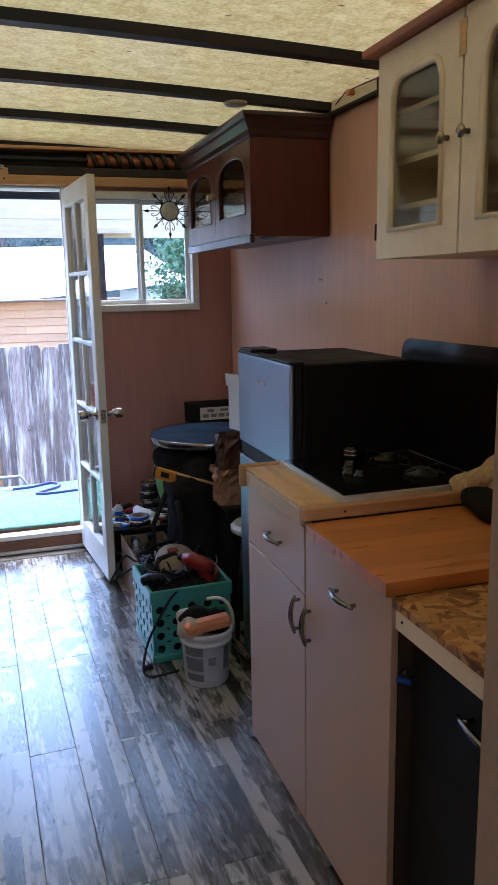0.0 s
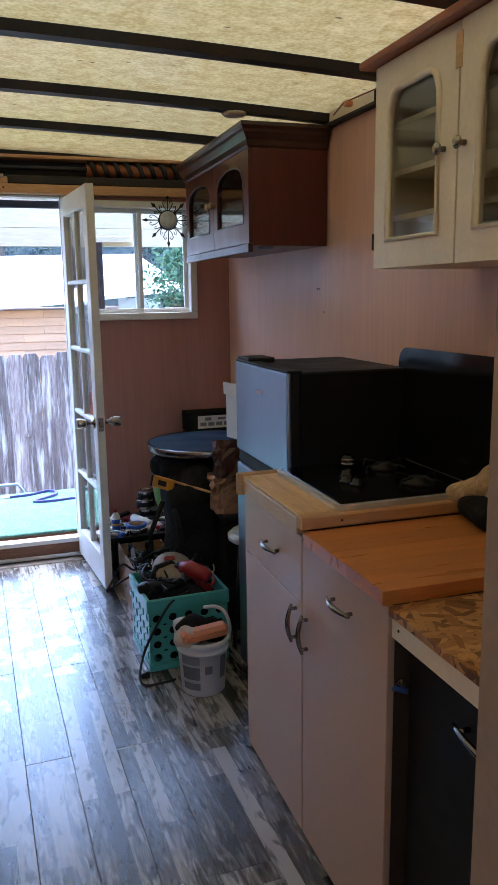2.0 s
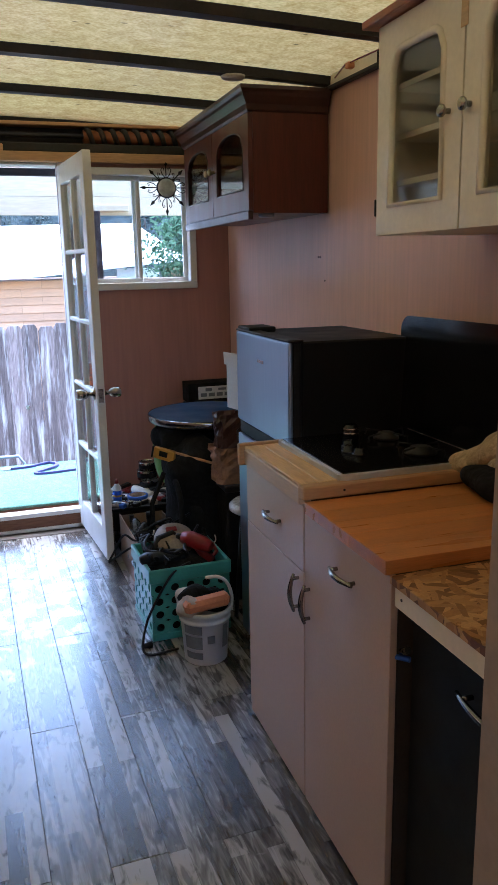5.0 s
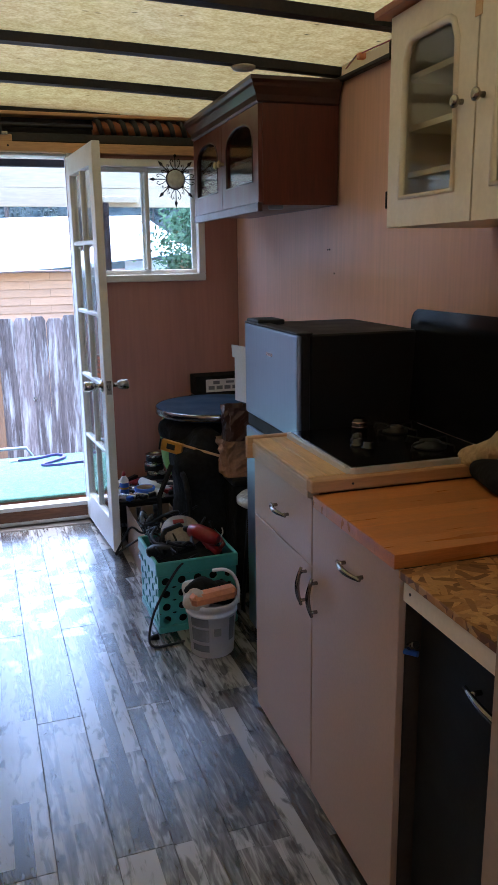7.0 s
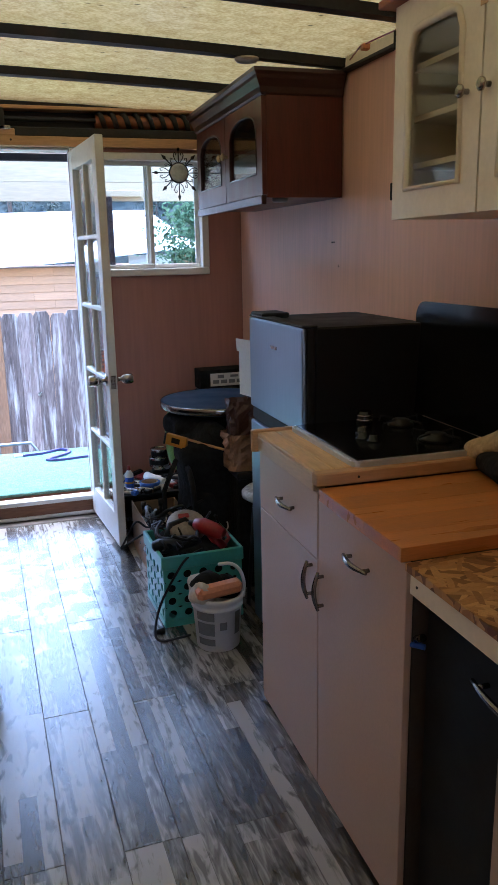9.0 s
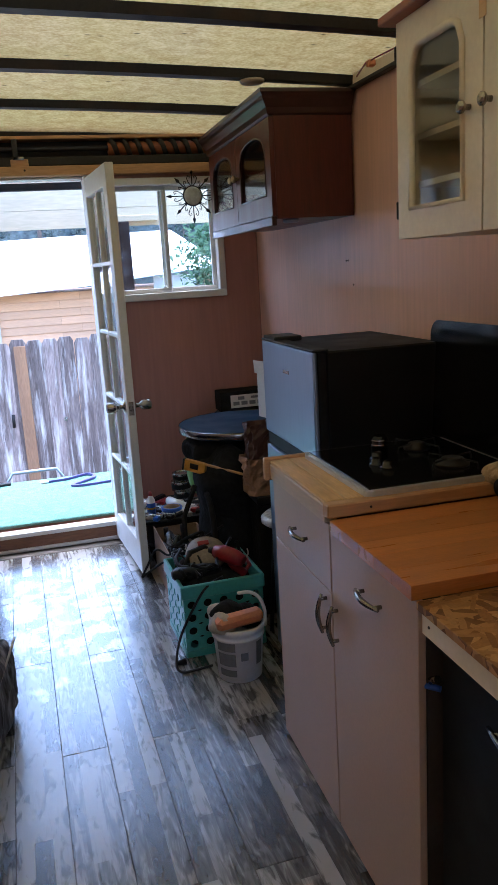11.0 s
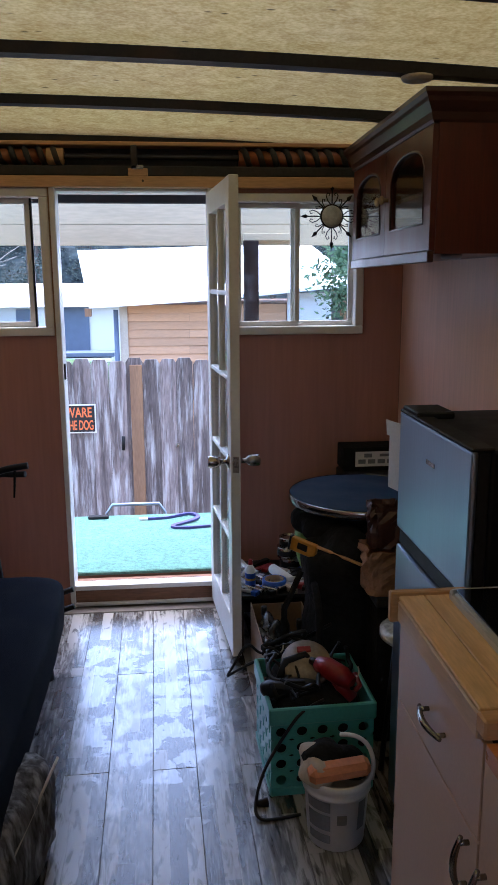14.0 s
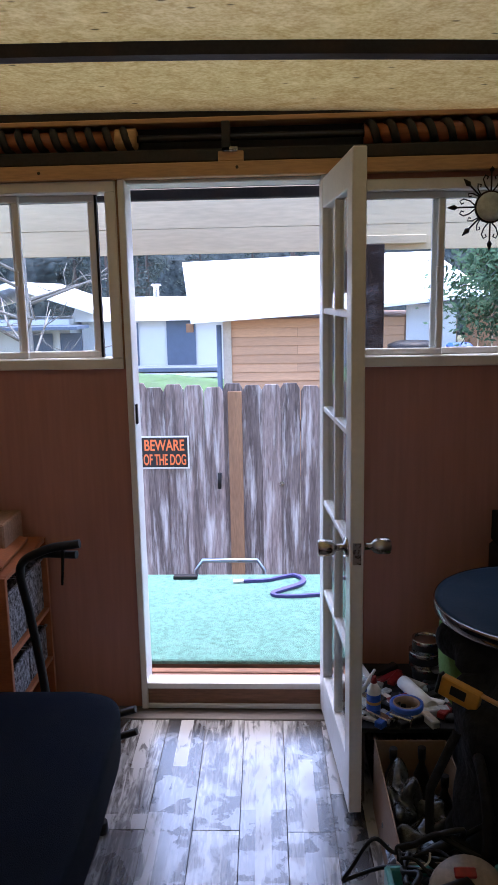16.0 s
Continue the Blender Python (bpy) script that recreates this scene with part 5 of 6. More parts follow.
tagged(part("cord_plug", tube(bms(), [(0.555, 2.93, 0.012), (0.60, 2.935, 0.013)], [0.008, 0.016], 10), BLACKP, None), "black plug end on the floor", "plug")

crnd = random.Random(21)
for i in range(16):
    a = Vector((crnd.uniform(0.66, 0.90), crnd.uniform(3.02, 3.32), crnd.uniform(0.345, 0.39)))
    pts, h = [a], crnd.uniform(0, 6.28)
    for j in range(6):
        h += crnd.uniform(-1.3, 1.3)
        p = pts[-1] + Vector((0.06 * math.cos(h), 0.06 * math.sin(h), crnd.uniform(-0.03, 0.03)))
        pts.append(Vector((min(max(p.x, 0.63), 0.94), min(max(p.y, 3.0), 3.34), min(max(p.z, 0.335), 0.44))))
    tagged(part("extension_cable", tube(bms(), arm_curve(pts), crnd.choice((0.0045, 0.006, 0.008)), 6), crnd.choice((BLACKP, BLACKP, BLACKC)), None), "black extension cable tangled on the crate", "cable", "cables on the crate")
for p, q, r in (((0.70, 3.34, 0.35), (0.90, 3.40, 0.42), 0.012), ((0.72, 3.22, 0.40), (0.90, 3.15, 0.395), 0.008), ((0.66, 3.05, 0.345), (0.76, 3.28, 0.37), 0.010)):
    tagged(part("hand_tool", tube(bms(), [p, Vector(p).lerp(Vector(q), 0.45), Vector(p).lerp(Vector(q), 0.5), q], [r * 1.3, r * 1.4, r * 0.6, r * 0.5], 8), BLACKP, None), "dark hand tool lying among the clutter", "tool", "hand tools in the clutter")
for p, q in (((0.88, 3.03, 0.37), (0.925, 3.06, 0.42)), ((0.70, 3.30, 0.39), (0.64, 3.26, 0.36))):
    tagged(part("wire_hook", tube(bms(), arm_curve([p, Vector(p).lerp(Vector(q), 0.5) + Vector((0.02, 0, 0.0)), q]), 0.003, 6), BONE, None), "pale wire hook poking out of the tools", "hook", "hooks in the tools")

# bucket
BCX, BCY = 0.797, 2.782
bucket = thing("plastic_bucket", (BCX, BCY, 0), "white plastic pail with a printed grey label, full of odds", "bucket")
bm = lathe(bms(), [(0.084, 0), (0.088, 0.004), (0.100, 0.178), (0.106, 0.180), (0.106, 0.188), (0.101, 0.190), (0.102, 0.205), (0.108, 0.207), (0.109, 0.228), (0.103, 0.232), (0.100, 0.225), (0.085, 0.02)], (BCX, BCY, 0), "z", 40)
part("pail", bm, BUCKET, bucket)
part("bail", tube(bms(), arm_curve([(BCX + 0.108, BCY - 0.02, 0.20), (BCX + 0.106, BCY - 0.035, 0.27), (BCX + 0.085, BCY - 0.04, 0.33), (BCX + 0.05, BCY - 0.03, 0.355), (BCX + 0.01, BCY, 0.345)]), 0.007, 8), BUCKET, bucket)
bm = bms()
for a0, a1, z0, z1 in ((-160, -112, 0.14, 0.185), (-160, -112, 0.075, 0.13), (-160, -112, 0.03, 0.06), (-100, -82, 0.10, 0.135), (-60, -40, 0.07, 0.17)):
    for i in range(6):
        b0, b1 = radians(a0 + (a1 - a0) * i / 6), radians(a0 + (a1 - a0) * (i + 1) / 6)
        q = []
        for a, z in ((b0, z0), (b1, z0), (b1, z1), (b0, z1)):
            r = 0.0892 + (0.102 - 0.088) * (z / 0.205)
            q.append(bm.verts.new((BCX + r * math.cos(a), BCY + r * math.sin(a), z)))
        bm.faces.new(q)
part("print_bar", bm, LABELG, bucket)
tagged(part("orange_case", cbox(-0.10, 0.09, -0.03, 0.03, -0.027, 0.027, 0.015, pose(BCX, BCY - 0.055, 0.262, 8, -4, 4)), ORANGE, None), "orange plastic case sticking out of the pail", "case")
tagged(part("black_rag", blob(bms(), (BCX - 0.01, BCY + 0.02, 0.25), (0.09, 0.07, 0.055), 2.4, 0.45, 16, 14, seed=14), BLACKC, None), "crumpled black rag in the pail", "rag")
tagged(part("clear_bag", blob(bms(), (BCX - 0.06, BCY - 0.01, 0.25), (0.055, 0.07, 0.05), 2.3, 0.5, 18, 14, seed=17), BONE, None), "crumpled plastic bag at the pail's rim", "bag")

# open carton with bags and bottles
carton = thing("open_carton", (0.77, 3.72, 0), "open cardboard carton of crinkled bags and dark bottles", "box")
M = pose(0.77, 3.73, 0, 0, 0, 1)
for nm, b6 in (("side", (-0.12, -0.116, -0.28, 0.28, 0, 0.26)), ("side", (0.116, 0.12, -0.28, 0.28, 0, 0.25)), ("end", (-0.116, 0.116, -0.28, -0.276, 0, 0.24)), ("end", (-0.116, 0.116, 0.276, 0.28, 0, 0.25)), ("bottom", (-0.116, 0.116, -0.276, 0.276, 0, 0.004))):
    part(nm, cbox(*b6, 0, M), CARD, carton)
rnd = random.Random(4)
for x, y, h, m in ((0.70, 3.93, 0.27, BLACKP), (0.79, 3.92, 0.28, BLACKP), (0.84, 3.80, 0.26, BLACKP), (0.73, 3.86, 0.20, CLEARP)):
    t = thing("bottle", (x, y, 0.004), "small dark plastic bottle standing in the carton", "bottle", "bottles in the carton")
    part("flask", lathe(bms(), [(0.024, 0.004), (0.026, 0.01), (0.026, h * 0.65), (0.010, h * 0.8), (0.010, h * 0.86)], (x, y, 0), "z", 14), m, t)
    part("cap", lathe(bms(), [(0.013, h * 0.86), (0.013, h)], (x, y, 0), "z", 12), BLACKP, t)
for k, (x, y, z, a, b, c, m) in enumerate(((0.71, 3.76, 0.15, 0.052, 0.10, 0.11, FILM), (0.79, 3.70, 0.13, 0.06, 0.09, 0.10, FILM), (0.73, 3.58, 0.14, 0.07, 0.10, 0.09, FILM), (0.83, 3.56, 0.15, 0.05, 0.09, 0.10, BLACKC))):
    tagged(part("plastic_bag", blob(bms(), (x, y, z), (a, b, c), 2.2, 0.75, 20, 30, seed=31 + k), m, None), "crinkled clear plastic bag in the carton", "bag", "bags in the carton")

# low dark shelf with small things
low = thing("low_shelf", (0.78, 4.25, 0), "low dark wooden shelf box under small hardware", "shelf")
part("top", cbox(0.600, 1.02, 4.03, 4.50, 0.262, 0.28, 0.002), BLACKP, low)
part("side", cbox(0.602, 0.618, 4.035, 4.495, 0, 0.262), LAM_IN, low)
part("side", cbox(1.002, 1.018, 4.035, 4.495, 0, 0.262), LAM_IN, low)
part("back", cbox(0.618, 1.002, 4.48, 4.495, 0, 0.262), LAM_IN, low)
Z = 0.2805
tape = thing("tape_roll", (0.775, 4.12, Z), "roll of blue masking tape", "tape")
part("tape", lathe(bms(), [(0.046, 0), (0.058, 0.001), (0.058, 0.044), (0.046, 0.045)], (0.77, 4.12, Z), "z", 32, True), BLUE, tape)
part("core", lathe(bms(), [(0.040, 0.002), (0.0465, 0.0), (0.0465, 0.0455), (0.04, 0.046)], (0.77, 4.12, Z), "z", 32, True), CARD, tape)
glue = thing("glue_bottle", (0.655, 4.11, Z), "white glue bottle with a blue and yellow label", "bottle")
part("flask", lathe(bms(), [(0.022, 0), (0.024, 0.005), (0.024, 0.10), (0.012, 0.12), (0.010, 0.125)], (0.655, 4.11, Z), "z", 18), PAPER, glue)
part("label", lathe(bms(), [(0.0243, 0.02), (0.0246, 0.021), (0.0246, 0.085), (0.0243, 0.086)], (0.655, 4.11, Z), "z", 18, True), BLUE, glue)
part("print_bar", lathe(bms(), [(0.0247, 0.05), (0.025, 0.051), (0.025, 0.06), (0.0247, 0.061)], (0.655, 4.11, Z), "z", 18, True), YELLOW, glue)
part("cap", lathe(bms(), [(0.011, 0.125), (0.012, 0.126), (0.007, 0.15)], (0.655, 4.11, Z), "z", 14), RED, glue)
tagged(part("caulk_tube", tube(bms(), [(0.785, 4.30, Z + 0.026), (0.855, 4.12, Z + 0.026)], 0.025, 16), PAPER, None), "white caulk tube lying on the shelf", "tube")
for x, y, z, r, h in ((0.885, 4.37, Z, 0.055, 0.062), (0.875, 4.375, Z + 0.063, 0.057, 0.055), (0.88, 4.37, Z + 0.119, 0.052, 0.05)):
    tn = thing("paint_tin", (x, y, z), "small dark-labelled metal paint tin with bright rims", "tin", "stacked paint tins")
    part("can", lathe(bms(), [(r, 0), (r, h - 0.006), (r * 1.04, h - 0.004), (r * 1.04, h), (r * 0.9, h), (r * 0.88, h - 0.006)], (x, y, z), "z", 26), TIN, tn)
    part("label", lathe(bms(), [(r * 1.002, 0.012), (r * 1.01, 0.013), (r * 1.01, h - 0.016), (r * 1.002, h - 0.015)], (x, y, z), "z", 26, True), BLACKP, tn)
for i in range(64):
    x, y = rnd.uniform(0.63, 0.98), rnd.uniform(4.05, 4.44)
    a = rnd.uniform(0, 180)
    L = rnd.uniform(0.03, 0.07)
    tagged(part("hardware_packet", cbox(-L, L, -0.016, 0.016, 0, rnd.uniform(0.01, 0.03), 0.004, pose(x, y, Z, rnd.uniform(-6, 6), rnd.uniform(-6, 6), a)), rnd.choice((PAPER, RED, BLACKP, TIN, CLEARP, BLUE, BLACKP, BONE)), None), "small packet of hardware on the low shelf", "packet", "hardware on the low shelf")
tagged(part("scissors", tube(bms(), [(0.62, 4.22, Z + 0.02), (0.68, 4.30, Z + 0.075)], [0.011, 0.005], 8), PAPER, None), "white handled tool leaning on the shelf", "tool")

# ---- futon side ----
fut = thing("futon", (-0.6, 3.0, 0), "black metal futon with a navy cloth mattress", "futon")
bm = blob(bms(), (-0.605, 2.80, 0.352), (0.455, 1.185, 0.105), 8, 0.04, 3, 30, seed=2)
part("mattress", bm, NAVY, fut)
part("side_rail", tube(bms(), [(-0.30, 1.75, 0.235), (-0.30, 3.98, 0.235)], 0.02, 10), BLACKP, fut)
part("back_rail", tube(bms(), [(-0.98, 1.75, 0.235), (-0.98, 3.98, 0.235)], 0.02, 10), BLACKP, fut)
part("back_cushion", blob(bms(), (-0.99, 2.80, 0.62), (0.09, 1.16, 0.26), 5, 0.06, 3, 24, seed=12), NAVY, fut)
for y in (1.85, 3.86):
    part("leg", tube(bms(), [(-0.31, y, 0.235), (-0.275, y, 0.09), (-0.262, y, 0.03)], 0.014, 8), BLACKP, fut)
    part("foot", lathe(bms(), [(0.02, 0), (0.024, 0.004), (0.02, 0.04)], (-0.258, y, 0), "z", 14), BLACKP, fut)
    part("leg", tube(bms(), [(-0.98, y, 0.235), (-0.98, y, 0.0)], 0.014, 8), BLACKP, fut)
part("arm_tube", tube(bms(), arm_curve([(-0.485, 4.09, 0.24), (-0.495, 4.09, 0.42), (-0.525, 4.09, 0.66), (-0.548, 4.09, 0.80), (-0.535, 4.09, 0.852), (-0.49, 4.09, 0.880), (-0.43, 4.09, 0.902), (-0.337, 4.09, 0.916)]), 0.015, 10), BLACKP, fut)
part("arm_tube", tube(bms(), arm_curve([(-0.52, 4.10, 0.864), (-0.46, 4.11, 0.874), (-0.41, 4.11, 0.872), (-0.352, 4.10, 0.874)]), 0.014, 10), BLACKP, fut)
for z0, z1 in ((0.335, 0.362), (0.25, 0.28)):
    part("frame_end", tube(bms(), [(-0.45, 4.0, z0 - 0.02), (-0.24, 4.0, z0), (-0.155, 4.0, z1)], 0.013, 8), BLACKP, fut)
part("strap", tube(bms(), [(-0.395, 4.09, 0.90), (-0.40, 4.088, 0.83), (-0.405, 4.088, 0.77)], [0.006, 0.005, 0.004], 6), BLACKC, fut)

cus = thing("plush_cushion", (-0.2, 2.6, 0), "charcoal plush cushion with pale piping standing against the futon", "cushion")
turn = Matrix.Rotation(radians(-12), 3, "Z")
part("cover", blob(bms(), (-0.232, 2.60, 0.17), (0.135, 0.285, 0.17), 4.0, 0.10, 16, 40, turn=turn, seed=5), FUZZY, cus)
pts = []
for i in range(9):
    u = i / 8
    p = turn @ Vector((0.128, -0.25 + 0.50 * u, 0.03 + 0.10 * u))
    pts.append(Vector((-0.232, 2.60, 0.17)) + p)
part("piping", tube(bms(), pts, 0.005, 6), PIPING, cus)

shelf = thing("bookcase", (-0.82, 4.36, 0), "orange oak bookcase with grey woven baskets against the end wall", "bookcase")
part("side", cbox(-1.04, -0.62, 4.59, 4.61, 0, 0.775, 0.002), OAK, shelf)
part("side", cbox(-1.04, -0.62, 4.13, 4.15, 0, 0.775, 0.002), OAK, shelf)
part("back", cbox(-1.04, -1.03, 4.15, 4.59, 0, 0.775), OAK, shelf)
for z in (0.03, 0.245, 0.462, 0.758):
    part("board", cbox(-1.03, -0.622, 4.15, 4.59, z, z + 0.018, 0.002), OAK, shelf)
for z, h in ((0.264, 0.14), (0.481, 0.21)):
    for y0 in (4.155, 4.375):
        bk = thing("basket", (-0.8, y0 + 0.1, z), "grey woven basket in the bookcase", "basket", "baskets in the bookcase")
        for nm, b6 in (("weave", (-0.648, -0.640, y0, y0 + 0.205, z, z + h)), ("weave", (-1.0, -0.992, y0, y0 + 0.205, z, z + h)), ("weave", (-0.992, -0.648, y0, y0 + 0.008, z, z + h)), ("weave", (-0.992, -0.648, y0 + 0.197, y0 + 0.205, z, z + h)), ("base", (-0.992, -0.648, y0 + 0.008, y0 + 0.197, z, z + 0.006))):
            part(nm, cbox(*b6), WICKER, bk)
        part("rim", tube(bms(), [(-0.638, y0, z + h), (-0.638, y0 + 0.205, z + h)], 0.007, 6), WICKER, bk)
tagged(part("wood_plank", cbox(-0.05, 0.05, -0.17, 0.17, -0.009, 0.009, 0.003, pose(-0.71, 4.36, 0.80, 0, 14, 3)), OAK, None), "orange wooden plank lying on the bookcase", "plank")
tagged(part("brown_carton", cbox(-0.98, -0.70, 4.36, 4.57, 0.777, 0.90, 0.006), KRAFT, None), "brown carton on the bookcase", "box")

# ---- outside ----
ground = tagged(part("ground", cbox(-120, 120, 4.9, 160, -0.95, -0.75), DIRT, None), "bare dirt and grass yard", "ground", kind="structure")
tagged(part("ground_back", cbox(-120, 120, -60, 4.9, -0.95, -0.75), DIRT, None), "bare dirt yard under the truck box", "ground", kind="structure")
deck = thing("deck", (0.1, 5.35, -0.75), "timber landing covered with green turf carpet", "deck")
part("turf", cbox(-1.1, 1.3, 4.845, 5.93, 0.095, 0.118, 0.006), TURF, deck, "green turf carpet")
part("edge_beam", cbox(-1.1, 1.3, 4.86, 4.90, -0.08, 0.094, 0.004), DECKWD, deck)
part("ledger", cbox(-1.1, 1.3, 4.80, 4.84, -0.08, 0.085, 0.004), DECKWD, deck)
part("far_beam", cbox(-1.1, 1.3, 5.89, 5.93, -0.08, 0.094, 0.004), DECKWD, deck)
for x in (-1.0, 1.2):
    for y in (4.92, 5.86):
        part("post", cbox(x - 0.045, x + 0.045, y - 0.045, y + 0.02, -0.75, 0.09), DECKWD, deck)
bm = bms()
web = arm_curve([(0.62, 5.61, 0.130), (0.51, 5.593, 0.130), (0.39, 5.575, 0.130), (0.295, 5.585, 0.130), (0.285, 5.62, 0.131), (0.36, 5.68, 0.133), (0.435, 5.745, 0.134), (0.45, 5.82, 0.134), (0.40, 5.885, 0.132), (0.33, 5.86, 0.131), (0.25, 5.815, 0.130), (0.15, 5.80, 0.130), (0.11, 5.795, 0.130)])
rows_w = []
for j, p in enumerate(web):
    d = (web[min(j + 1, len(web) - 1)] - web[max(j - 1, 0)]).normalized()
    n = Vector((-d.y, d.x, 0)) * 0.013
    rows_w.append([bm.verts.new(p + n * u + Vector((0, 0, w))) for u, w in ((-1, -0.010), (-1, 0.003), (1, 0.006), (1, -0.010))])
for p, q in zip(rows_w, rows_w[1:]):
    for i in range(4):
        bm.faces.new((p[i], p[(i + 1) % 4], q[(i + 1) % 4], q[i]))
bm.faces.new(rows_w[0][::-1])
bm.faces.new(rows_w[-1])
leash = tagged(part("leash", bm, PURPLE, None), "purple webbing dog leash lying on the turf", "leash")
tagged(part("leash_clip", tube(bms(), [(0.11, 5.795, 0.128), (0.05, 5.79, 0.128)], 0.012, 8), PAPER, None), "pale leash clip on the turf", "clip")
cl2 = tagged(part("boot_brush", cbox(-0.30, -0.16, 5.84, 5.88, 0.119, 0.14, 0.004), BLACKP, None), "small dark metal cleat on the turf", "cleat")
loop = tagged(part("metal_handrail", tube(bms(), [(-0.19, 6.05, -0.75), (-0.19, 6.05, 0.10), (-0.15, 6.05, 0.16), (0.18, 6.05, 0.16), (0.22, 6.05, 0.10), (0.22, 6.05, -0.75)], 0.013, 10), STEEL, None), "bent steel step rail behind the landing", "rail")

# porch edge
porch = thing("porch_roof", (0, 5.3, 1.93), "tan boarded porch roof edge on a dark post", "porch")
part("fascia_board", cbox(-3.2, 3.2, 5.62, 5.65, 1.935, 2.0585, 0.001), TAN_BD, porch)
part("fascia_board", cbox(-3.2, 3.2, 5.619, 5.65, 2.060, 2.33, 0.001), TAN_BD, porch)
part("dark_bar", cbox(-3.2, 3.2, 4.93, 4.97, 2.118, 2.164, 0.004), STEEL_DK, porch)
# added white strip in place of the bright slot above the dark bar
part("sky_slot_strip", cbox(-3.2, 3.2, 4.94, 4.97, 2.166, 2.19, 0.002), WHITEROOF, porch)
part("post", cbox(0.76, 0.85, 5.535, 5.612, -0.75, 1.96, 0.004), POSTWD, porch, "dark weathered post")
part("beam_end", cbox(0.76, 1.06, 5.595, 5.618, 1.962, 2.005, 0.003), TAN_BD, porch)

# fence
fence = thing("fence", (0, 7.28, -0.75), "weathered grey board fence with streaked paint", "fence")
part("rail", cbox(-6, 6, 7.31, 7.35, 0.72, 0.81), BROWNWD, fence)
part("rail", cbox(-6, 6, 7.31, 7.35, -0.50, -0.41), BROWNWD, fence)
shape = bms()
prism(shape, [(-0.068, 0), (0.068, 0), (0.068, 1.79), (0.045, 1.83), (-0.045, 1.83), (-0.068, 1.79)], "y", -0.010, 0.010)
first = None
x, k = -6.0, 0
frnd = random.Random(11)
while x < 6.0:
    h = frnd.uniform(-0.02, 0.02)
    if first is None:
        first = part("board", shape, OLDWOOD, fence)
        b = first
    else:
        b = new("board", first.data)
        b.parent, b.matrix_parent_inverse = fence, fence.matrix_basis.inverted()
    b.matrix_basis = Matrix.Translation((x, 7.29 + frnd.uniform(-0.006, 0.006), -0.75 + h)) @ Matrix.Rotation(radians(frnd.uniform(-0.3, 0.3)), 4, "Y") @ Matrix.Diagonal((frnd.uniform(1.035, 1.065), 1, 1, 1))
    x += 0.142
    k += 1
part("new_board", cbox(-0.068, 0.035, 7.262, 7.285, -0.72, 1.03, 0.003), BROWNWD, fence, "newer brown board")
part("latch", tube(bms(), [(-0.145, 7.26, 0.30), (-0.14, 7.255, 0.42)], 0.014, 8), BLACKP, fence)
part("staple", lathe(bms(), [(0.02, 0), (0.02, -0.01)], (0.325, 7.275, 0.33), "y", 12), TIN, fence)

sign = thing("warning_sign", (-0.56, 7.27, 0.5), "orange and black dog warning sign on the fence", "sign")
SGX0, SGX1, SGZ0, SGZ1 = -0.735, -0.365, 0.455, 0.705
part("plate", cbox(SGX0, SGX1, 7.262, 7.266, SGZ0, SGZ1), PAPER, sign)
part("black_field", cbox(SGX0 + 0.012, SGX1 - 0.012, 7.2595, 7.2618, SGZ0 + 0.012, SGZ1 - 0.012), SIGN_K, sign)


def text_mesh(body, width, height, at, material, parent):
    cu = bpy.data.curves.new("lettering", "FONT")
    cu.body, cu.align_x, cu.align_y, cu.size, cu.extrude, cu.offset = body, "CENTER", "CENTER", 1.0, 0.004, 0.018
    tmp = new("lettering", cu)
    bpy.context.view_layer.update()
    me = bpy.data.meshes.new_from_object(tmp.evaluated_get(bpy.context.evaluated_depsgraph_get()))
    bpy.data.objects.remove(tmp)
    bpy.data.curves.remove(cu)
    xs, ys = [v.co.x for v in me.vertices], [v.co.y for v in me.vertices]
    sx, sy = width / (max(xs) - min(xs)), height / (max(ys) - min(ys))
    cx, cy = (max(xs) + min(xs)) / 2, (max(ys) + min(ys)) / 2
    for v in me.vertices:
        v.co = Vector((at[0] + (v.co.x - cx) * sx, at[1] - v.co.z * 0.3, at[2] + (v.co.y - cy) * sy))
    me.materials.append(material)
    ob = new("lettering", me)
    ob.parent, ob.matrix_parent_inverse = parent, parent.matrix_basis.inverted()
    return ob


text_mesh("BEWARE", 0.30, 0.085, (-0.55, 7.2585, 0.635), SIGN_O, sign)
text_mesh("OF THE DOG", 0.32, 0.085, (-0.55, 7.2585, 0.525), SIGN_O, sign)

# cabin with white roof
cabin = thing("cabin", (1.0, 13.5, -0.75), "small cedar-sided cabin with a white metal roof", "cabin")
part("wall", cbox(-0.40, 2.62, 12.03, 16.0, -0.75, 1.40), BROWNWD, cabin)
frnd = random.Random(3)
sd = bms()
prism(sd, [(0, 0), (-0.022, 0.004), (-0.006, 0.118), (0, 0.118)], "x", -0.5, 0.5)
sd_first = None
for k in range(18):
    z = -0.72 + 0.118 * k
    for x0, x1 in ((-0.36, 0.52 + 0.3 * (k % 2)), (0.524 + 0.3 * (k % 2), 1.93)):
        if sd_first is None:
            sd_first = part("siding_board", sd, SIDING, cabin)
            b = sd_first
        else:
            b = new("siding_board", sd_first.data)
            b.parent, b.matrix_parent_inverse = cabin, cabin.matrix_basis.inverted()
        b.matrix_basis = Matrix.Translation(((x0 + x1) / 2, 12.03, z)) @ Matrix.Diagonal((x1 - x0, 1, 1, 1))
part("corner_board", cbox(-0.47, -0.36, 11.98, 12.05, -0.75, 1.40), BONE, cabin)
part("down_pipe", tube(bms(), [(-0.52, 11.95, -0.75), (-0.52, 11.95, 1.34)], 0.035, 8), HOUSEB, cabin)
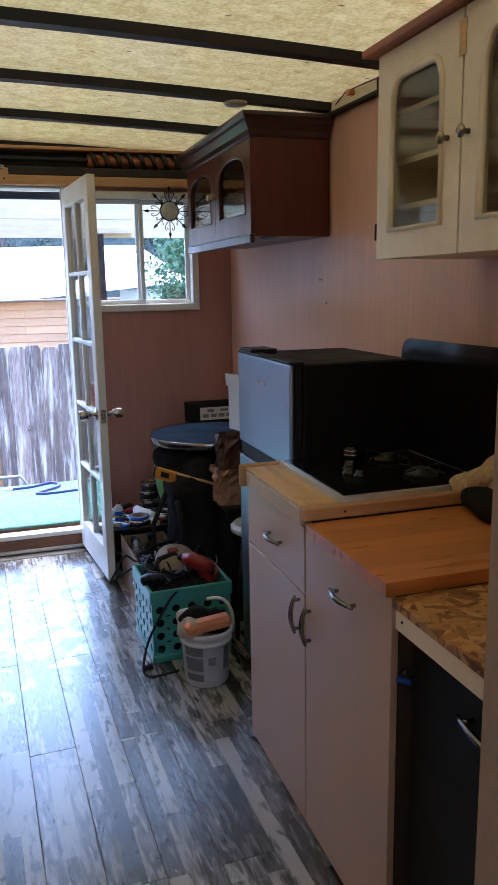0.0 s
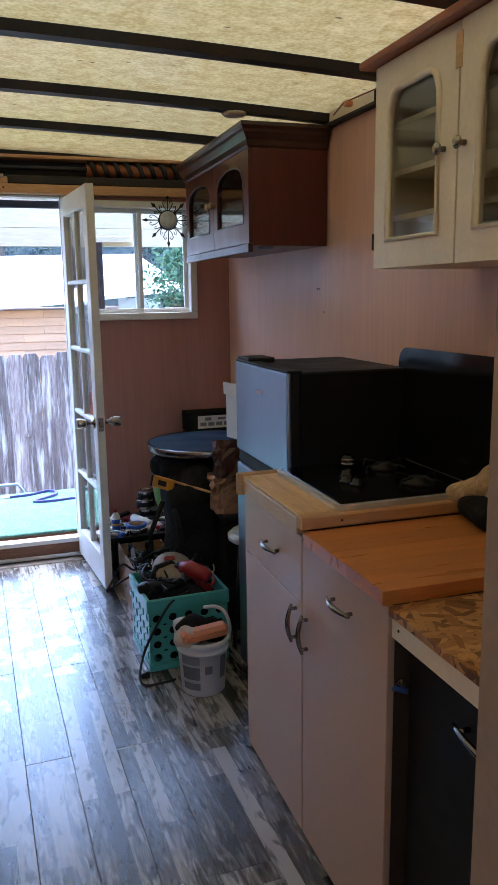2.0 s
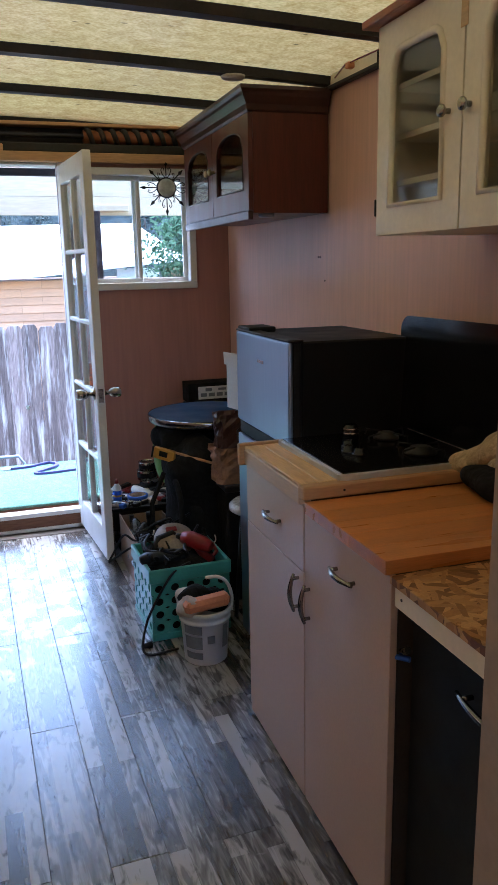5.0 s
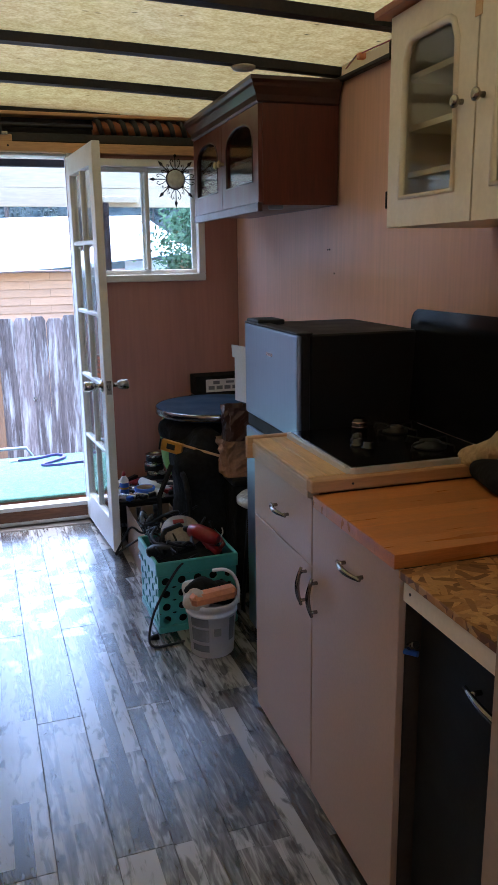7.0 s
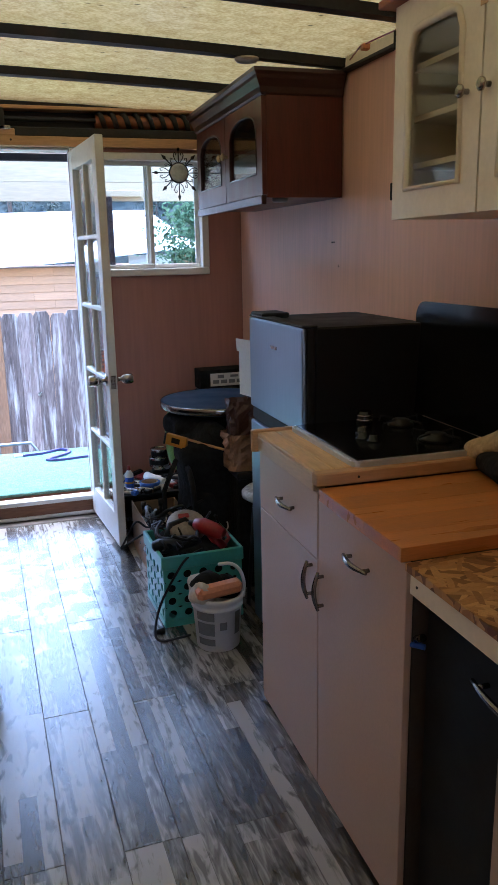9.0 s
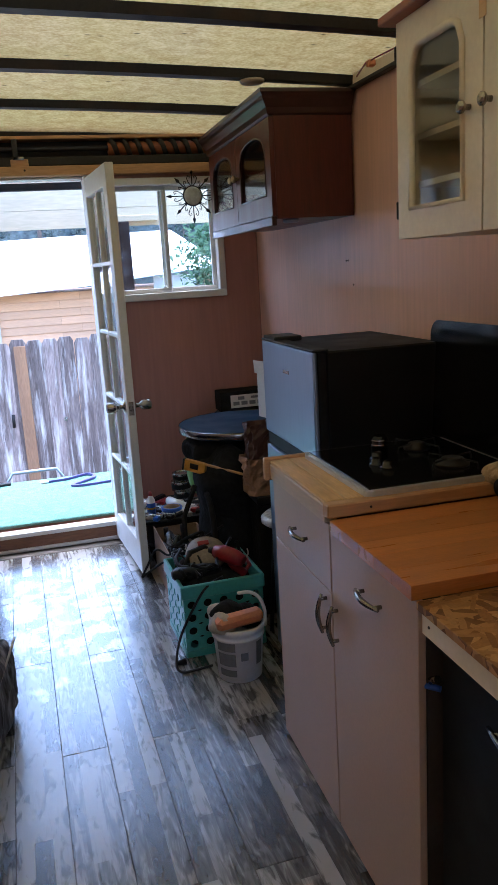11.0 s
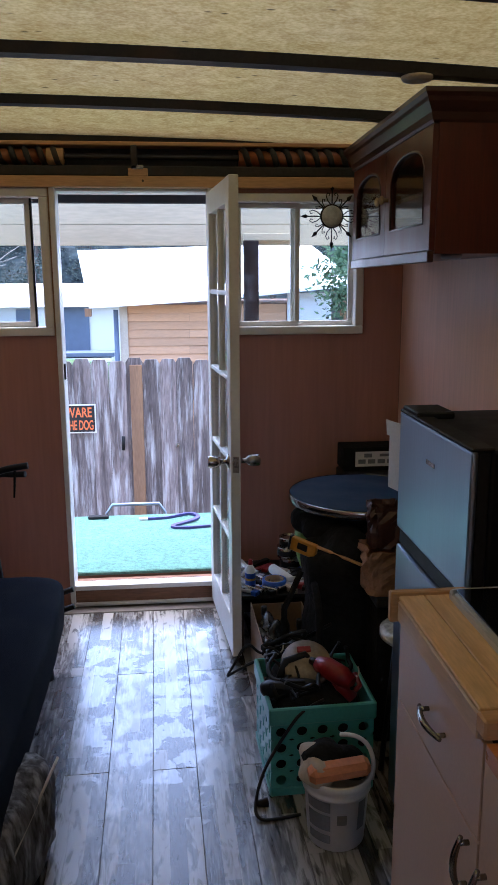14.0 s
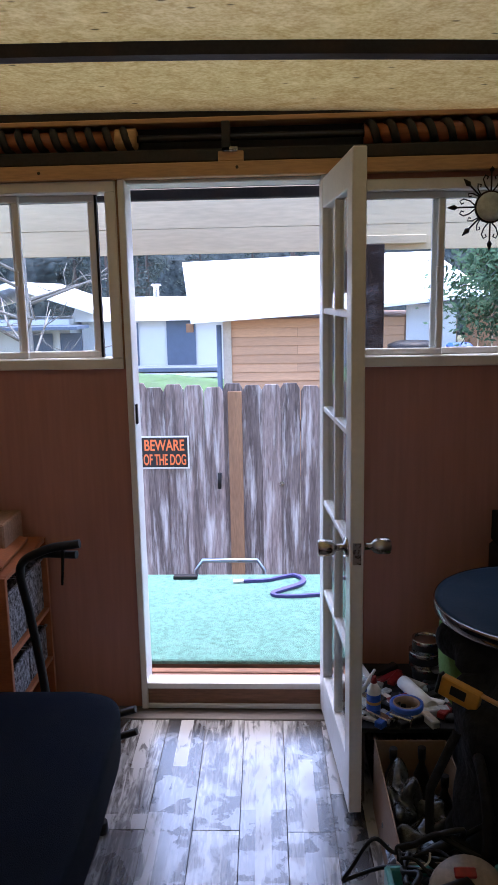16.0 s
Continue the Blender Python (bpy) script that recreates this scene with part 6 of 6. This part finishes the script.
part("house_wrap", cbox(1.95, 2.60, 11.99, 12.02, -0.75, 1.56), HOUSEW, cabin, "white building wrap with faint print")
bm = bms()
a = [bm.verts.new(p) for p in ((-0.86, 11.7, 1.37), (0.9, 11.7, 1.47), (2.95, 11.7, 1.66), (2.9, 15.6, 2.36), (0.9, 15.6, 2.33), (-1.45, 15.6, 2.26))]
b = [bm.verts.new(v.co + Vector((0, 0, 0.05))) for v in a]
for q in ((a[0], a[1], a[4], a[5]), (a[1], a[2], a[3], a[4]), (b[0], b[5], b[4], b[1]), (b[1], b[4], b[3], b[2])):
    bm.faces.new(q)
for i in range(6):
    bm.faces.new((a[i], a[(i + 1) % 6], b[(i + 1) % 6], b[i]))
part("roof", bm, WHITEROOF, cabin, "white metal roof")
part("gable_trim", cbox(-0.95, -0.86, 11.9, 12.0, 1.25, 1.36), BROWNWD, cabin)
barrel = thing("rain_barrel", (2.0, 11.2, -0.75), "dark plastic bin beside the cabin", "bin")
part("drum", lathe(bms(), [(0.26, 0), (0.30, 0.05), (0.30, 1.75), (0.31, 1.78), (0.31, 1.84), (0.2, 1.88)], (1.93, 11.3, -0.75), "z", 28), BLACKP, barrel)
tagged(part("blue_bin", cbox(2.35, 2.62, 11.1, 11.4, -0.75, 1.10, 0.03), BLUE, None), "blue plastic bin beside the cabin", "bin")
yard_fence = thing("yard_fence", (4, 13, -0.75), "brown board fence behind the cabin", "fence")
for k in range(14):
    part("board", cbox(2.95 + 0.2 * k, 3.13 + 0.2 * k, 13.0, 13.03, -0.75, 1.55 + 0.02 * math.sin(k * 2.3), 0.004), BROWNWD, yard_fence)

# far houses
h1 = thing("white_house", (-3.0, 23, -0.75), "white far house with a blue-grey door", "house")
part("wall", cbox(-5.0, 0.5, 22.0, 26, -0.75, 1.30), HOUSEW, h1)
part("roof", prism(bms(), [(21.6, 1.12), (26.4, 1.12), (24.6, 1.72), (22.6, 1.68)], "x", -5.2, 0.8), WHITEROOF, h1)
part("door", cbox(-2.75, -1.99, 21.95, 21.99, -0.75, 1.10), HOUSEB, h1)
part("panel", cbox(-3.9, -3.5, 21.95, 21.99, -0.75, 1.05), HOUSEB, h1)
part("chimney", lathe(bms(), [(0.08, 1.3), (0.08, 2.0), (0.14, 2.01), (0.14, 2.06)], (-3.15, 23.0, 0), "z", 12), TIN, h1)
h2 = thing("gabled_house", (-6.5, 22, -0.75), "pale blue far house with a white gable roof", "house")
part("wall", cbox(-9.4, -5.1, 21.2, 25, -0.75, 1.2), HOUSEW, h2)
part("roof", prism(bms(), [(-10.0, 1.15), (-6.45, 2.15), (-4.4, 1.42), (-4.4, 1.32), (-6.45, 2.0), (-10.0, 1.05)], "y", 20.9, 25.4), WHITEROOF, h2)
part("porch_roof", cbox(-9.5, -4.6, 20.0, 21.2, 0.98, 1.06), HOUSEB, h2)
for x in (-6.1, -5.35):
    w = part("window", cbox(x, x + 0.55, 21.15, 21.19, 0.2, 0.85), HOUSEB, h2)
    part("frame", cbox(x - 0.06, x, 21.12, 21.17, 0.14, 0.91), HOUSEW, w)
stack = thing("sheet_stack", (-2.6, 20.5, -0.75), "stack of pale blue corrugated sheets in the yard", "sheets")
for k in range(6):
    part("sheet", cbox(-4.3 + 0.1 * (k % 3), -1.3 + 0.08 * (k % 2), 20.2, 20.9, -0.75 + 0.135 * k, -0.645 + 0.135 * k, 0.01), HOUSEB if k % 2 else HOUSEW, stack)
tagged(part("grass_bank", blob(bms(), (-2.6, 17.0, -0.50), (3.0, 1.6, 0.62), 2.2, 0.2, 2, 16, seed=9), mat("grass", (0.045, 0.10, 0.03), 0.9, vary=0.4, bump=0.6, fine=60), None), "low green grassy bank behind the fence", "grass", kind="stuff")


# ---- trees ----
def tree(at, height, spread, seed, material, leafy=True, leaves=900, size=0.12, bare=0.25, label="", name="tree", bark=None, girth=0.022, limbs=16):
    r = random.Random(seed)
    t = thing(name, at, label, "tree", "trees behind the yard" if name == "tree" else "")
    trunk = bms()
    top = Vector(at) + Vector((r.uniform(-0.3, 0.3), r.uniform(-0.3, 0.3), height))
    base = Vector(at)
    tube(trunk, [base, base.lerp(top, 0.3) + Vector((0.05, 0, 0)), base.lerp(top, 0.65), top], [height * girth, height * girth * 0.77, height * girth * 0.45, height * 0.003], 8)
    tips = []
    for i in range(limbs):
        u = bare + (1 - bare) * (i + r.random()) / limbs
        p = base.lerp(top, u)
        a = r.uniform(0, 2 * math.pi)
        reach = spread * (1.05 - u) * r.uniform(0.7, 1.1) if not leafy else spread * r.uniform(0.45, 1.0) * math.sin(math.pi * min(0.95, u * 0.8 + 0.12))
        q = p + Vector((math.cos(a) * reach, math.sin(a) * reach, reach * (r.uniform(-0.15, 0.15) if not leafy else r.uniform(0.1, 0.6))))
        mid = p.lerp(q, 0.5) + Vector((r.uniform(-1, 1), r.uniform(-1, 1), r.uniform(0, 1))) * reach * 0.1
        tube(trunk, [p, mid, q], [height * 0.006, height * 0.004, height * 0.0015], 5)
        tips += [(p, mid, q)] * 1
        if not leaves:
            for _ in range(5):
                w = mid.lerp(q, r.uniform(-0.5, 0.9))
                e = w + Vector((r.uniform(-1, 1), r.uniform(-1, 1), r.uniform(-0.2, 1))) * reach * 0.35
                tube(trunk, [w, w.lerp(e, 0.5) + Vector((r.uniform(-1, 1), 0, r.uniform(-1, 1))) * reach * 0.05, e], [height * 0.002, height * 0.0016, height * 0.0008], 4)
    part("trunk", trunk, bark or BARK, t)
    if leaves:
        verts, faces = [], []
        for _ in range(leaves):
            p, mid, q = r.choice(tips)
            u = r.uniform(0.25, 1.08)
            c = p.lerp(mid, u * 2) if u < 0.5 else mid.lerp(q, u * 2 - 1)
            c = c + Vector((r.gauss(0, 1), r.gauss(0, 1), r.gauss(0, 1))) * spread * 0.10
            d = Vector((r.gauss(0, 1), r.gauss(0, 1), r.gauss(0, 1))).normalized()
            e = d.orthogonal().normalized()
            s = size * r.uniform(0.5, 1.3)
            n0 = len(verts)
            verts += [c - d * s, c + e * s * 0.45, c + d * s, c - e * s * 0.45]
            faces.append((n0, n0 + 1, n0 + 2, n0 + 3))
        me = bpy.data.meshes.new("crown")
        me.from_pydata([tuple(v) for v in verts], [], faces)
        me.materials.append(material)
        cr = new("crown", me)
        cr.parent, cr.matrix_parent_inverse = t, t.matrix_basis.inverted()
    return t


tr = random.Random(5)
for k in range(30):
    x = -24 + 1.75 * k + tr.uniform(-0.6, 0.6)
    tree((x, tr.uniform(32, 42), -0.8), tr.uniform(5.0, 7.5), tr.uniform(1.8, 2.6), 100 + k, PINELEAF, False, 3200, 0.065, 0.05, "dark evergreen tree at the wood's edge")
tree((3.05, 9.6, -0.75), 3.4, 1.35, 7, LEAF, True, 9500, 0.042, 0.45, "leafy green tree beside the cabin", "yard_tree")
tree((-3.15, 12.0, -0.75), 4.3, 1.7, 17, LEAF, True, 0, 0.1, 0.2, "bare pale lichened tree in the yard", "bare_tree", LICHEN, 0.016, 22)
bm = bms()
wood_rows = []
for i in range(121):
    x = -60 + i
    col = []
    for j in range(15):
        z = -0.8 + 0.75 * j
        col.append(bm.verts.new((x + 0.5 * noise.noise((i * 0.7, j * 0.9, 3.0)), 46 + 0.35 * j + 1.6 * noise.noise((i * 0.45, j * 0.6, 9.0)), z + (1.4 * noise.noise((i * 0.5, 0.0, 5.0)) if j > 8 else 0.0))))
    wood_rows.append(col)
for a, b in zip(wood_rows, wood_rows[1:]):
    for j in range(14):
        bm.faces.new((a[j], b[j], b[j + 1], a[j + 1])).smooth = True
tagged(part("far_woods", bm, WOODS, None), "dark wooded slope far behind the houses", "woods", kind="stuff")

# ---- floor planks ----
PW, PL, LEAN = 0.157, 1.415, 0.026
for k in range(-9, 11):
    seam = 3.875 if k % 2 == 0 else 3.165
    ends = [4.547] + [seam - PL * j for j in range(4) if seam - PL * j > YS + 0.05] + [YS]
    for a, b in zip(ends, ends[1:]):
        y = (a + b) / 2
        x = 0.022 + PW * (k + 0.5) + LEAN * (4.5 - y)
        lo, hi = max(-PW / 2, XL + 0.03 - x), min(PW / 2, XR + 0.20 - x)
        if hi - lo < 0.03:
            continue
        me = bpy.data.meshes.new("plank")
        bm = cbox(lo + 0.0008, hi - 0.0008, (b - a) / 2 + 0.0008, (a - b) / 2 - 0.0008, -0.004, 0.0, 0.001)
        bm.to_mesh(me)
        bm.free()
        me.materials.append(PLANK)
        o = new("plank", me)
        o.parent = floor
        o.matrix_basis = Matrix.Translation((x, y, 0)) @ Matrix.Rotation(math.atan(LEAN), 4, "Z")
